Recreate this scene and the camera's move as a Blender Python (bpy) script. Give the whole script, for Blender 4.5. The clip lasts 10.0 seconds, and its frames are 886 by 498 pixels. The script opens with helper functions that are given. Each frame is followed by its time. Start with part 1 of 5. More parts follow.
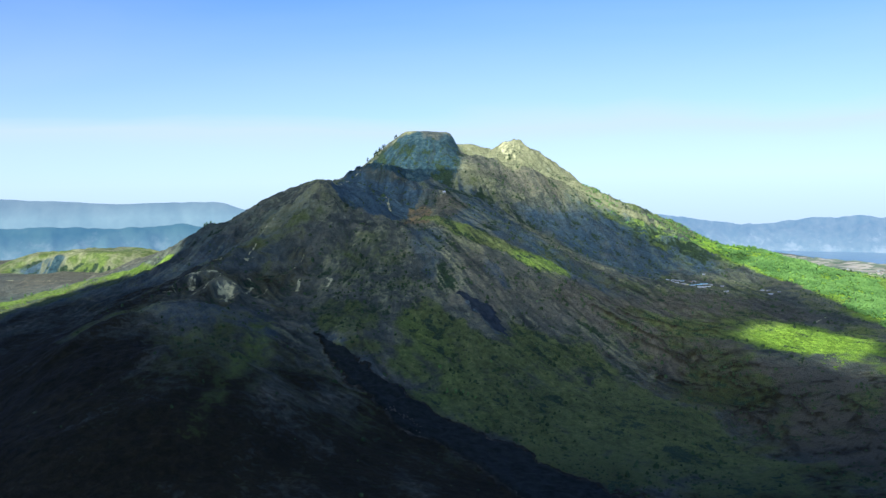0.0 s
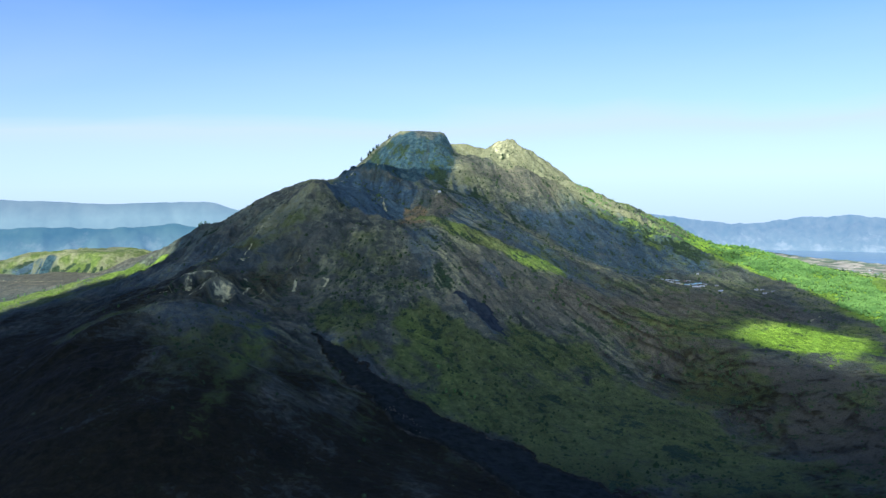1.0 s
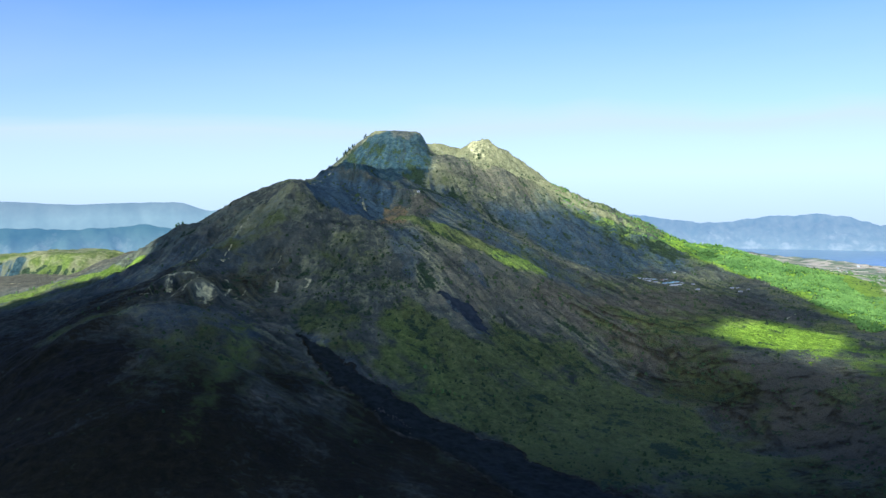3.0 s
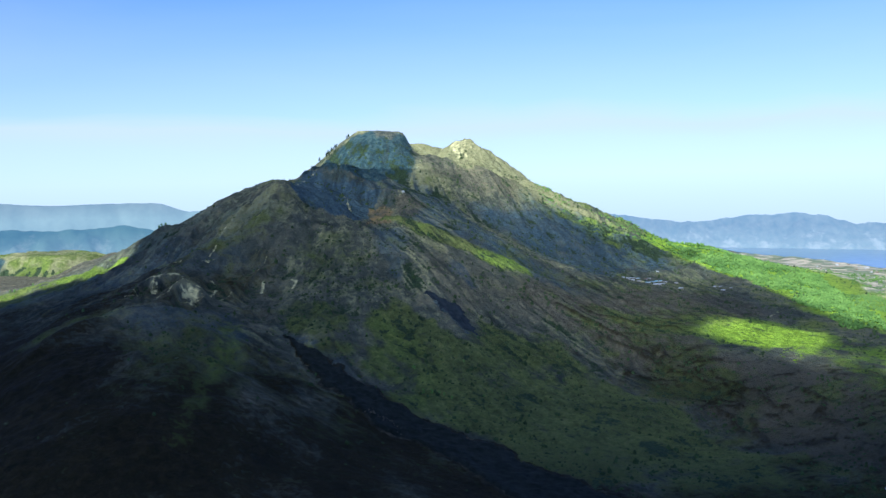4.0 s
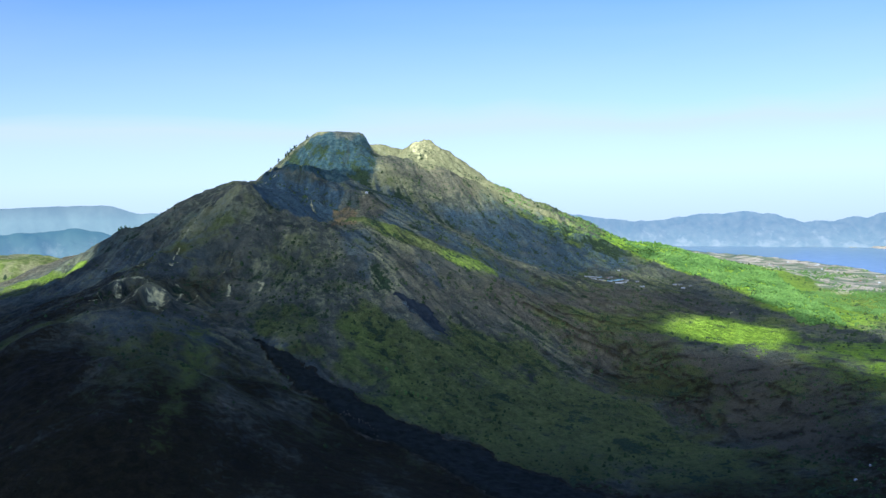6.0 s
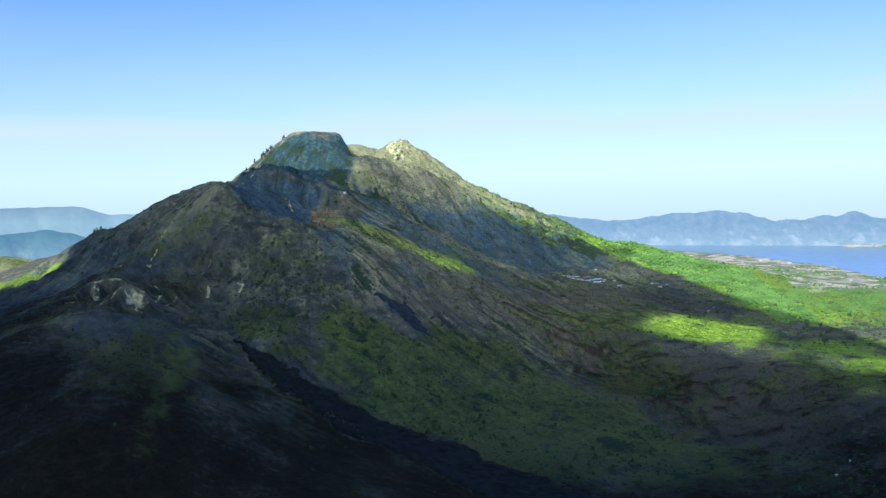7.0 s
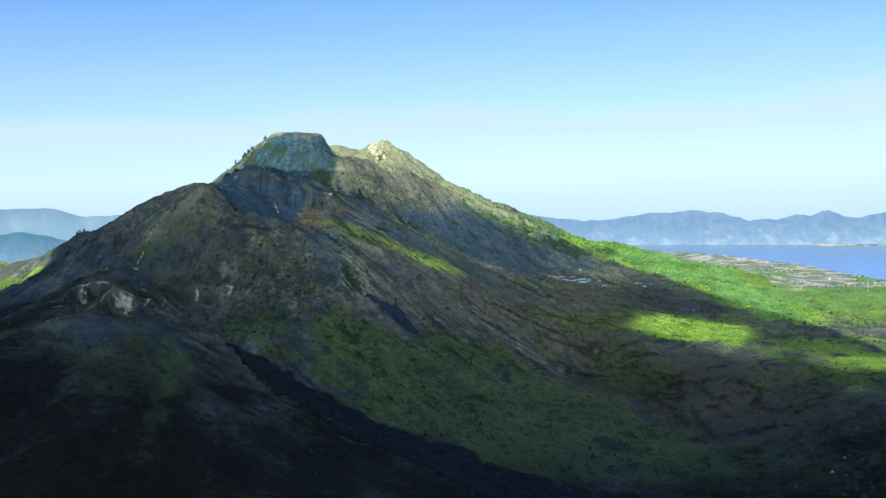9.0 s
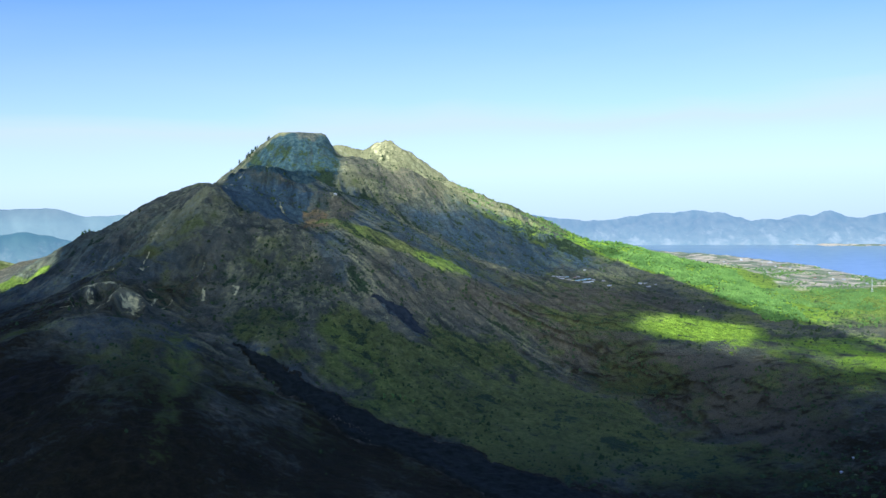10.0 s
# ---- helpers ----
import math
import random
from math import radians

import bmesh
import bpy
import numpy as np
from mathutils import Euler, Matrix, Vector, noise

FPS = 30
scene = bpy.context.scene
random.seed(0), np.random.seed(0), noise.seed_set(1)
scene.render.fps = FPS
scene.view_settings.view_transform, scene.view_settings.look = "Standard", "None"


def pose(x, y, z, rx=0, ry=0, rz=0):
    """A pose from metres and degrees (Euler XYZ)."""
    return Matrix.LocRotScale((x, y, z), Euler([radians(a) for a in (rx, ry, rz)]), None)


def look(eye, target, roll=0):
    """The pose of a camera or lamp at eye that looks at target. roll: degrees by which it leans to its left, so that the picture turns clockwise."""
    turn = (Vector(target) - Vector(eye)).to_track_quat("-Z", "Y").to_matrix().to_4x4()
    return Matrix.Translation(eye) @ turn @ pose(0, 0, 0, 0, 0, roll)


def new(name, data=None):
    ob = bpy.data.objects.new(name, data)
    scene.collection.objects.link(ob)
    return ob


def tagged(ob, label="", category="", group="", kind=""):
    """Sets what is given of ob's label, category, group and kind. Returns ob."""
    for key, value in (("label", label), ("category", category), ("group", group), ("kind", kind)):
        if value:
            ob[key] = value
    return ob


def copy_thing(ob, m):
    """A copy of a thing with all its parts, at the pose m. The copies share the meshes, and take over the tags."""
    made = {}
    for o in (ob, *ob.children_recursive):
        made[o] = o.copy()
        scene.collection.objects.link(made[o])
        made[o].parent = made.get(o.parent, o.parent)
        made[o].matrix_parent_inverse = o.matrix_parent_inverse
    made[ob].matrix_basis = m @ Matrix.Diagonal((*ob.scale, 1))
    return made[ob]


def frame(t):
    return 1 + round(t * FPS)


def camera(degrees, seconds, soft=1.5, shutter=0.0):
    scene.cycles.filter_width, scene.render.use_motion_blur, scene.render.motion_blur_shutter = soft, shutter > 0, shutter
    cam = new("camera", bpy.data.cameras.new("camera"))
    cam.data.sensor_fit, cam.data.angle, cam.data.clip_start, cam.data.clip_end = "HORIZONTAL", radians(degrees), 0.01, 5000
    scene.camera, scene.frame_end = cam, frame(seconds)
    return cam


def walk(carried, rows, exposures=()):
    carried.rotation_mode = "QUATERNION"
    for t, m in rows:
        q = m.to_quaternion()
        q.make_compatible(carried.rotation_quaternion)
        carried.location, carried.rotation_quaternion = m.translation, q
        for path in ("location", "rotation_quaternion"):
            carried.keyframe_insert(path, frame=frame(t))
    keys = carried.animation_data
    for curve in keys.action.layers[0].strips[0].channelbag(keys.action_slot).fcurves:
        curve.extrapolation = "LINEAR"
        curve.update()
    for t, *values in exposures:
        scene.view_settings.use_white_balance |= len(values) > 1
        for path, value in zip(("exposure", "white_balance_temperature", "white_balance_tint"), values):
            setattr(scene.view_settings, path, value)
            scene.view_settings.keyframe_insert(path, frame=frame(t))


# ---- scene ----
cam = camera(52.3, 10.0)
PATH = [
    (0, (0.12, -2.031, 361.094), (0.07, -0.038, 360.94), -1.1),
    (0.5, (-9.399, -1.099, 361.257), (-9.437, 0.895, 361.102), -1.1),
    (1, (-18.428, -0.811, 361.429), (-18.452, 1.183, 361.274), -1.1),
    (1.5, (-28.07, -0.457, 361.63), (-28.08, 1.537, 361.474), -1.1),
    (2, (-37.941, 0.589, 361.807), (-37.932, 2.583, 361.65), -1.1),
    (2.5, (-47.9, 1.96, 362.069), (-47.869, 3.954, 361.912), -1.1),
    (4, (-77.831, 6.283, 362.625), (-77.726, 8.274, 362.467), -1.3),
    (4.5, (-88.491, 7.506, 362.928), (-88.359, 9.496, 362.769), -1.3),
    (5, (-99.332, 8.882, 363.122), (-99.172, 10.869, 362.963), -1.3),
    (5.5, (-109.793, 9.922, 363.328), (-109.606, 11.906, 363.169), -1.4),
    (7, (-140.372, 15.23, 364.36), (-140.089, 17.203, 364.199), -1.6),
    (7.5, (-151.649, 17.682, 364.879), (-151.344, 19.652, 364.716), -1.6),
    (8, (-162.424, 20.273, 365.293), (-162.099, 22.239, 365.13), -1.6),
    (8.5, (-172.745, 23.65, 365.811), (-172.399, 25.613, 365.648), -1.6),
    (9, (-183.629, 26.651, 366.615), (-183.279, 28.614, 366.453), -1.7),
    (9.5, (-192.002, 28.587, 367.054), (-191.65, 30.55, 366.892), -1.7),
    (10, (-198.462, 29.511, 367.283), (-198.11, 31.473, 367.121), -1.7),
]
walk(cam, [(t, look(eye, target, roll)) for t, eye, target, roll in PATH], ((0.0, 0.5, 5620, 5), (10.0, 0.5, 5620, 5)))

# ---- light ----
SUN_DIR = Vector((-0.34, -0.70, 0.62)).normalized()

world = bpy.data.worlds.new("sky")
scene.world = world
world.use_nodes = True
wn, wl = world.node_tree.nodes, world.node_tree.links
wn.clear()
w_out = wn.new("ShaderNodeOutputWorld")
w_bg = wn.new("ShaderNodeBackground")
w_sky = wn.new("ShaderNodeTexSky")
w_sky.sky_type = "NISHITA"
w_sky.sun_disc = False
w_sky.sun_elevation = math.asin(SUN_DIR.z)
w_sky.sun_rotation = math.atan2(SUN_DIR.x, SUN_DIR.y)
w_sky.altitude = 1400
w_sky.air_density, w_sky.dust_density, w_sky.ozone_density = 1.0, 0.3, 2.0
w_bg.inputs["Strength"].default_value = 0.0655
# clear tropical blue that pales towards the horizon, with a thin veil of high cloud
w_tc = wn.new("ShaderNodeTexCoord")
w_sep = wn.new("ShaderNodeSeparateXYZ")
w_tint = wn.new("ShaderNodeValToRGB")
for _ in range(3):
    w_tint.color_ramp.elements.new(0.5)
for e, (at, tint) in zip(w_tint.color_ramp.elements, ((0.0, (0.97, 1.33, 2.18)), (0.07, (1.00, 1.17, 2.28)), (0.12, (1.00, 1.16, 2.36)), (0.24, (0.99, 1.22, 2.30)), (0.42, (1.05, 1.15, 1.50)))):
    e.position, e.color = at, (*tint, 1)
w_tinted = wn.new("ShaderNodeMixRGB")
w_tinted.blend_type = "MULTIPLY"
w_tinted.inputs["Fac"].default_value = 1.0
w_map = wn.new("ShaderNodeMapping")
w_map.inputs["Scale"].default_value = (1.5, 1.5, 8.0)
w_noise = wn.new("ShaderNodeTexNoise")
w_noise.inputs["Scale"].default_value = 1.3
w_noise.inputs["Detail"].default_value = 4.0
w_noise.inputs["Distortion"].default_value = 0.5
w_ragged = wn.new("ShaderNodeMath")
w_ragged.operation, w_ragged.inputs[1].default_value, w_ragged.inputs[2].default_value = "MULTIPLY_ADD", 0.09, -0.045
w_level = wn.new("ShaderNodeMath")
w_level.operation = "ADD"
w_band = wn.new("ShaderNodeValToRGB")
for _ in range(3):
    w_band.color_ramp.elements.new(0.5)
for e, (at, k) in zip(w_band.color_ramp.elements, ((0.0, 0.60), (0.035, 0.68), (0.058, 0.88), (0.082, 0.38), (0.2, 0.05))):
    e.position, e.color = at, (k, k, k, 1)
w_mix = wn.new("ShaderNodeMixRGB")
w_mix.inputs["Color2"].default_value = (8.3, 9.05, 10.1, 1)
wl.new(w_tc.outputs["Generated"], w_sep.inputs["Vector"])
wl.new(w_sep.outputs["Z"], w_tint.inputs["Fac"])
wl.new(w_tc.outputs["Generated"], w_map.inputs["Vector"])
wl.new(w_map.outputs["Vector"], w_noise.inputs["Vector"])
wl.new(w_noise.outputs["Fac"], w_ragged.inputs[0])
wl.new(w_sep.outputs["Z"], w_level.inputs[0])
wl.new(w_ragged.outputs["Value"], w_level.inputs[1])
wl.new(w_level.outputs["Value"], w_band.inputs["Fac"])
wl.new(w_band.outputs["Color"], w_mix.inputs["Fac"])
wl.new(w_sky.outputs["Color"], w_tinted.inputs["Color1"])
wl.new(w_tint.outputs["Color"], w_tinted.inputs["Color2"])
wl.new(w_tinted.outputs["Color"], w_mix.inputs["Color1"])
wl.new(w_mix.outputs["Color"], w_bg.inputs["Color"])
wl.new(w_bg.outputs["Background"], w_out.inputs["Surface"])

sun = new("sun", bpy.data.lights.new("sun", "SUN"))
sun.data.energy, sun.data.angle, sun.data.color = 4.7, radians(0.5), (1.0, 0.96, 0.88)
sun.matrix_world = look(SUN_DIR * 3000, (0, 0, 0))

# ---- noise and terrain ----
RNG = np.random.RandomState(7)
TABLE = RNG.rand(256, 256)


def vnoise(x, y):
    xi, yi = np.floor(x).astype(np.int64), np.floor(y).astype(np.int64)
    fx, fy = x - xi, y - yi
    fx, fy = fx * fx * fx * (fx * (fx * 6 - 15) + 10), fy * fy * fy * (fy * (fy * 6 - 15) + 10)
    a, b, c, d = xi & 255, (xi + 1) & 255, yi & 255, (yi + 1) & 255
    return (TABLE[a, c] * (1 - fx) + TABLE[b, c] * fx) * (1 - fy) + (TABLE[a, d] * (1 - fx) + TABLE[b, d] * fx) * fy


def fbm(x, y, size, octaves=4, gain=0.5, shift=0.0):
    """Noise about 0, within about -1 to 1, its largest forms size metres across."""
    u, v, out, amp, total = x / size + shift, y / size - shift * 1.7, 0.0, 1.0, 0.0
    for _ in range(octaves):
        out = out + amp * (vnoise(u, v) * 2 - 1)
        total += amp
        amp *= gain
        u, v = u * 1.62 - v * 1.22 + 17.3, u * 1.22 + v * 1.62 - 9.1
    return out / total


def ridged(x, y, size, octaves=4, shift=0.0):
    """0 in the hollows to 1 on sharp crests."""
    u, v, out, amp, total = x / size + shift, y / size - shift * 1.3, 0.0, 1.0, 0.0
    for _ in range(octaves):
        out = out + amp * (1 - np.abs(vnoise(u, v) * 2 - 1))
        total += amp
        amp *= 0.5
        u, v = u * 1.62 - v * 1.22 + 5.7, u * 1.22 + v * 1.62 + 3.3
    return out / total


def smooth(a, b, x):
    t = np.clip((x - a) / (b - a), 0, 1)
    return t * t * (3 - 2 * t)


def hill(x, y, cx, cy, height, along, across, turn, power):
    a = radians(turn)
    u = (x - cx) * math.cos(a) + (y - cy) * math.sin(a)
    v = (y - cy) * math.cos(a) - (x - cx) * math.sin(a)
    return height * np.exp(-np.sqrt((u / along) ** 2 + (v / across) ** 2 + 1e-6) ** power)


def near_line(x, y, points):
    """Distance to a line of (x, y, half width), over the half width there: under 1 within it."""
    best = np.full(np.shape(x), 1e9)
    for (ax, ay, aw), (bx, by, bw) in zip(points, points[1:]):
        dx, dy = bx - ax, by - ay
        t = np.clip(((x - ax) * dx + (y - ay) * dy) / (dx * dx + dy * dy), 0, 1)
        best = np.minimum(best, np.hypot(x - ax - t * dx, y - ay - t * dy) / (aw + t * (bw - aw)))
    return best


def inside(x, y, corners):
    """Whether points lie in a polygon."""
    odd = np.zeros(np.shape(x), bool)
    for (ax, ay), (bx, by) in zip(corners, corners[1:] + corners[:1]):
        if ay != by:
            odd ^= ((ay > y) != (by > y)) & (x < (bx - ax) * (y - ay) / (by - ay) + ax)
    return odd


def gullies(x, y, cx, cy, reach, count, depth, shift):
    """Furrows that run down a cone from (cx, cy)."""
    r, a = np.hypot(x - cx, y - cy), np.arctan2(y - cy, x - cx)
    a = a + 0.22 * fbm(x, y, 230, 5, 0.55, shift=shift)
    u = a * count / 6.283
    n = ridged(u * 10, r / 24, 10, 3, shift)
    n = n * (0.55 + 0.9 * vnoise(x / 210 + shift, y / 210))
    return depth * (n - 0.60) * smooth(60, 230, r) * (1 - smooth(reach * 0.7, reach, r))


LAKE = [(1400, 4330), (1455, 4060), (1499, 3816), (1586, 3610), (1650, 3348), (1688, 3127), (1677, 2829), (1652, 2537), (1700, 2480),
        (1900, 2400), (2300, 2330), (3600, 2300), (3600, 3300), (2600, 3480), (2257, 3690), (2136, 3870), (1851, 4120), (1560, 4345)]
LAVA_TONGUE = [(-292, 1700, 3), (-266, 1666, 8), (-228, 1616, 18), (-182, 1556, 29), (-132, 1492, 37), (-80, 1430, 40), (-20, 1406, 42), (40, 1362, 48), (85, 1300, 54), (150, 1225, 66), (240, 1110, 92)]
LAVA_PATCH = [(-6, 1878, 5), (8, 1864, 11), (26, 1855, 17), (46, 1833, 18), (57, 1804, 12), (68, 1788, 5), (82, 1766, 2)]


FLOW_RIDGES = [[(374, 1904), (425, 1864), (451, 1829), (464, 1793), (498, 1771), (530, 1715)], [(457, 1867), (481, 1887), (481, 1845), (460, 1818)], [(522, 1693), (570, 1701), (600, 1662), (599, 1595), (626, 1574)],
               [(526, 1659), (555, 1663), (568, 1638), (539, 1608)], [(495, 1635), (525, 1585), (512, 1502)], [(554, 1559), (536, 1498), (539, 1465)], [(670, 1620), (688, 1568), (652, 1518), (663, 1469)], [(345, 2048), (408, 2037), (462, 1991), (552, 1988)],
               [(285, 2013), (353, 1968), (413, 1907)]]


def large_form(x, y):
    z = -38.1 + -0.0266 * x + 0.0169 * (y - 2000)
    for h in (
    hill(x, y, -42, 2982, 311.3, 868, 339, -8.2, 0.67),  # main cone
    hill(x, y, -174, 3040, 174.9, 403, 232, -30.8, 1.48),  # west summit block
    hill(x, y, 154, 3222, 301.1, 287, 354, 26.9, 1.51),  # east summit peak
    hill(x, y, -2, 3048, -110.2, 149, 159, -14.9, 2.41),  # crater between the summits
    hill(x, y, -403, 2431, 266.9, 549, 410, 30.7, 1.29),  # shoulder cone
    hill(x, y, -274, 2409, -54.1, 160, 130, -0.5, 2.81),  # hollow of the shoulder crater
    hill(x, y, -645, 2235, 37.8, 102, 68, 4.3, 1.81),  # spur on the left flank
    hill(x, y, -492, 1793, 20.7, 56, 127, 5.9, 1.93),  # mound of the small craters
    hill(x, y, -89, 2193, 149.5, 368, 648, 13.3, 2.13),  # front buttress
    hill(x, y, -520, 1467, 110.0, 228, 463, 15.6, 3.06),  # low spur towards the camera
    hill(x, y, -1136, 2722, 36.3, 189, 184, -4.5, 2.04),  # far cinder hill
    hill(x, y, 601, 3096, 80.6, 518, 239, -36.4, 1.65),  # right flank
    hill(x, y, 263, 1454, -74.2, 412, 549, 19.0, 4.34),  # plain at the foot
    hill(x, y, -491, 2008, 34.2, 97, 309, -26.0, 2.15),  # rib of the shoulder
    hill(x, y, -211, 2489, 27.0, 130, 32, -36.4, 2.00),  # back rim of the shoulder crater
    hill(x, y, -134, 2256, -40.1, 77, 132, -5.3, 2.23),  # bowl of the shoulder crater
    hill(x, y, -98, 2698, -36.0, 158, 67, -19.0, 2.05),  # saddle under the summit
    hill(x, y, -358, 2226, 34.0, 62, 130, -3.1, 2.06),  # left lip of the shoulder crater
    hill(x, y, 208, 2561, -26.6, 211, 112, -0.1, 2.00),  # hollow on the right flank
    hill(x, y, -417, 1503, -55.5, 128, 79, 1.2, 2.09),  # hollow under the small craters
    hill(x, y, -40, 3001, -17.9, 39, 87, -1.4, 2.00),  # rounded end of the west summit
    ):
        z = z + h
    return z


def flow_ridges(x, y):
    """How near the curling pressure ridges of the old lava field are: under 1 on them."""
    x, y = np.asarray(x, float), np.asarray(y, float)
    out = np.full(x.shape, 9.0)
    k = (x > 260) & (x < 780) & (y > 1420) & (y < 2110)
    if k.any():
        px, py = x[k], y[k]
        wx, wy = px + 9 * fbm(px, py, 40, 3, shift=53.0), py + 14 * fbm(px, py, 40, 3, shift=54.0)
        out[k] = np.minimum(9.0, np.min([near_line(wx, wy, [(a, b, 6.5) for a, b in line]) for line in FLOW_RIDGES], axis=0))
    return out


def height(x, y):
    """The lie of the land."""
    z = large_form(x, y)
    # the small craters low on the flank
    for cx, cy, rx, ry, deep in ((-478, 1738, 25, 62, 17), (-534, 1802, 27, 62, 24), (-570, 1790, 17, 44, 13), (-444, 1835, 26, 44, 8)):
        d = np.hypot((x - cx) / rx, (y - cy) / ry) + 0.15 * fbm(x, y, 20, 3, shift=42.0)
        z = z - deep * smooth(1.1, 0.6, d) + 2.2 * np.exp(-((d - 1.2) / 0.16) ** 2) * smooth(cy - 30, cy + 10, y)
    # steep sides of the west summit block and crags of the east peak
    block = np.hypot((x + 140) / 120, (y - 3010) / 130) + 0.16 * fbm(x, y, 70, 4, shift=43.0)
    z = z + 6 * smooth(1.25, 0.95, block) - 6 * np.exp(-((block - 1.5) / 0.3) ** 2)
    crag = np.exp(-(((x - 165) / 110) ** 2 + ((y - 3170) / 90) ** 2))
    z = z + crag * 26 * (ridged(x, y, 60, 4, 8.0) - 0.62)
    # furrows down the cones
    up = smooth(-60, 120, z)
    top = np.exp(-(((x + 140) / 260) ** 2 + ((y - 2980) / 240) ** 2) ** 2)
    sx, sy = x + 30 * fbm(x, y, 110, 3, shift=44.0), y + 30 * fbm(x, y, 110, 3, shift=45.0)
    z = z + gullies(x, y, -150, 3050, 640, 30, 11, 0.3) + top * 26 * (ridged(sx, sy * 0.45, 80, 5, 46.0) - 0.62)
    z = z + gullies(x, y, 60, 3200, 1150, 50, 30, 4.1) * smooth(-150, 150, x)
    z = z + gullies(x, y, 60, 3200, 1100, 130, 6, 5.1) * smooth(-150, 150, x)
    z = z + gullies(x, y, -385, 2420, 640, 34, 27, 2.2) * smooth(0, -200, x) + gullies(x, y, -385, 2420, 640, 110, 8, 3.2) * smooth(0, -200, x)
    z = z + (gullies(x, y, -118, 2330, 1000, 36, 15, 7.7) + gullies(x, y, -118, 2330, 1000, 96, 7, 8.7)) * smooth(2240, 2060, y)
    z = z + gullies(x, y, -480, 1900, 1000, 40, 18, 9.9) * smooth(1700, 1500, y) * smooth(-50, -250, x)
    # the west summit drops off to the right, and a lower rim joins the east peak behind it
    cut = np.interp(x, [-110, -75, -58, -45, -35, -21, 6, 34, 70, 108, 145, 175, 230, 280, 330, 380, 440], [0, -5, -6, 1, 9, 20, 37, 30, 36, 47, 57, 62, 60, 52, 40, 20, 0])
    z = z - np.where(x > -110, cut, 0) * smooth(2860, 2930, y) * smooth(3170, 3080, y)
    rim = np.interp(x, [-120, -60, -20, 9, 40, 80, 118, 138, 158, 176, 190, 215, 240, 290, 330, 370, 420], [440, 478, 485, 486, 482, 475, 467, 470, 492, 501, 497, 481, 463, 427, 400, 376, 330])
    rim = rim - 0.75 * np.abs(y - 3205 + 14 * fbm(x, y, 60, 3, shift=47.0)) + 26 * (ridged(x, y * 0.5, 46, 4, 48.0) - 0.66) * smooth(90, 140, x) * smooth(380, 260, x)
    z = np.where((x > -140) & (x < 420), np.maximum(z, rim), z)
    # wooded knob on the left flank
    z = z + 9 * np.exp(-(((x + 648) / 20) ** 2 + ((y - 2238) / 40) ** 2))
    # lumps and lava relief
    z = z + up * 9.0 * fbm(x, y, 130, 4, shift=1.0) + (2.2 + 5.5 * up) * fbm(x, y, 48, 5, 0.6, shift=2.0)
    wx, wy = x + 60 * fbm(x, y, 200, 3, shift=5.0), y + 60 * fbm(x, y, 200, 3, shift=6.0)
    flat = smooth(20, -20, x) * smooth(-320, -260, x) * smooth(2860, 2900, y)
    z = z - 0.72 * flat * np.maximum(z - 518 + 0.05 * (x + 140), 0)
    z = z + 3.4 * (ridged(wx * 0.8 + wy * 0.2, wy, 26, 3, 12.0) - 0.62) * smooth(-250, -100, x) * smooth(2400, 2200, y)
    z = z + 5.0 * smooth(1.5, 0.4, flow_ridges(x, y))
    flow = smooth(150, 420, x) * smooth(2650, 2350, y) * smooth(1600, 1200, x)
    z = z + flow * 11.0 * (ridged(wx * 0.55 + wy * 0.35, wy, 80, 5, 3.0) - 0.62)
    return z


def ground_height(x, y):
    z = height(x, y)
    far = smooth(3300, 4300, np.hypot(x, y - 900))
    z = z * (1 - far) + 25 * far
    basin = smooth(-740, -900, x) * smooth(2230, 2420, y) * (1 - far)
    z = z * (1 - basin) + basin * (96 + 6 * fbm(x, y, 120, 4, shift=15.0) + 5 * ridged(x, y, 60, 3, 16.0))
    shore = smooth(1250, 1560, x) * smooth(2000, 2500, y)
    z = z * (1 - shore) + shore * (4 + 3 * fbm(x, y, 120, 3, shift=9.0))
    return np.where(inside(x, y, LAKE), -9.0, z)


def footprint(x, y):
    """0 in the middle of the volcano, 1 at its foot."""
    return np.sqrt(((x + 60) / 960) ** 2 + ((y - 2360) / 1040) ** 2)


# ---- mesh helpers ----
def mesh_from(name, verts, faces, smooth_shading=True):
    me = bpy.data.meshes.new(name)
    verts, faces = np.asarray(verts, np.float32), np.asarray(faces, np.int32)
    n, k = faces.shape
    me.vertices.add(len(verts))
    me.vertices.foreach_set("co", verts.ravel())
    me.loops.add(n * k)
    me.loops.foreach_set("vertex_index", faces.ravel())
    me.polygons.add(n)
    me.polygons.foreach_set("loop_start", np.arange(0, n * k, k, dtype=np.int32))
    me.polygons.foreach_set("loop_total", np.full(n, k, np.int32))
    me.update(calc_edges=True)
    me.polygons.foreach_set("use_smooth", np.full(n, smooth_shading))
    me.validate()
    return me


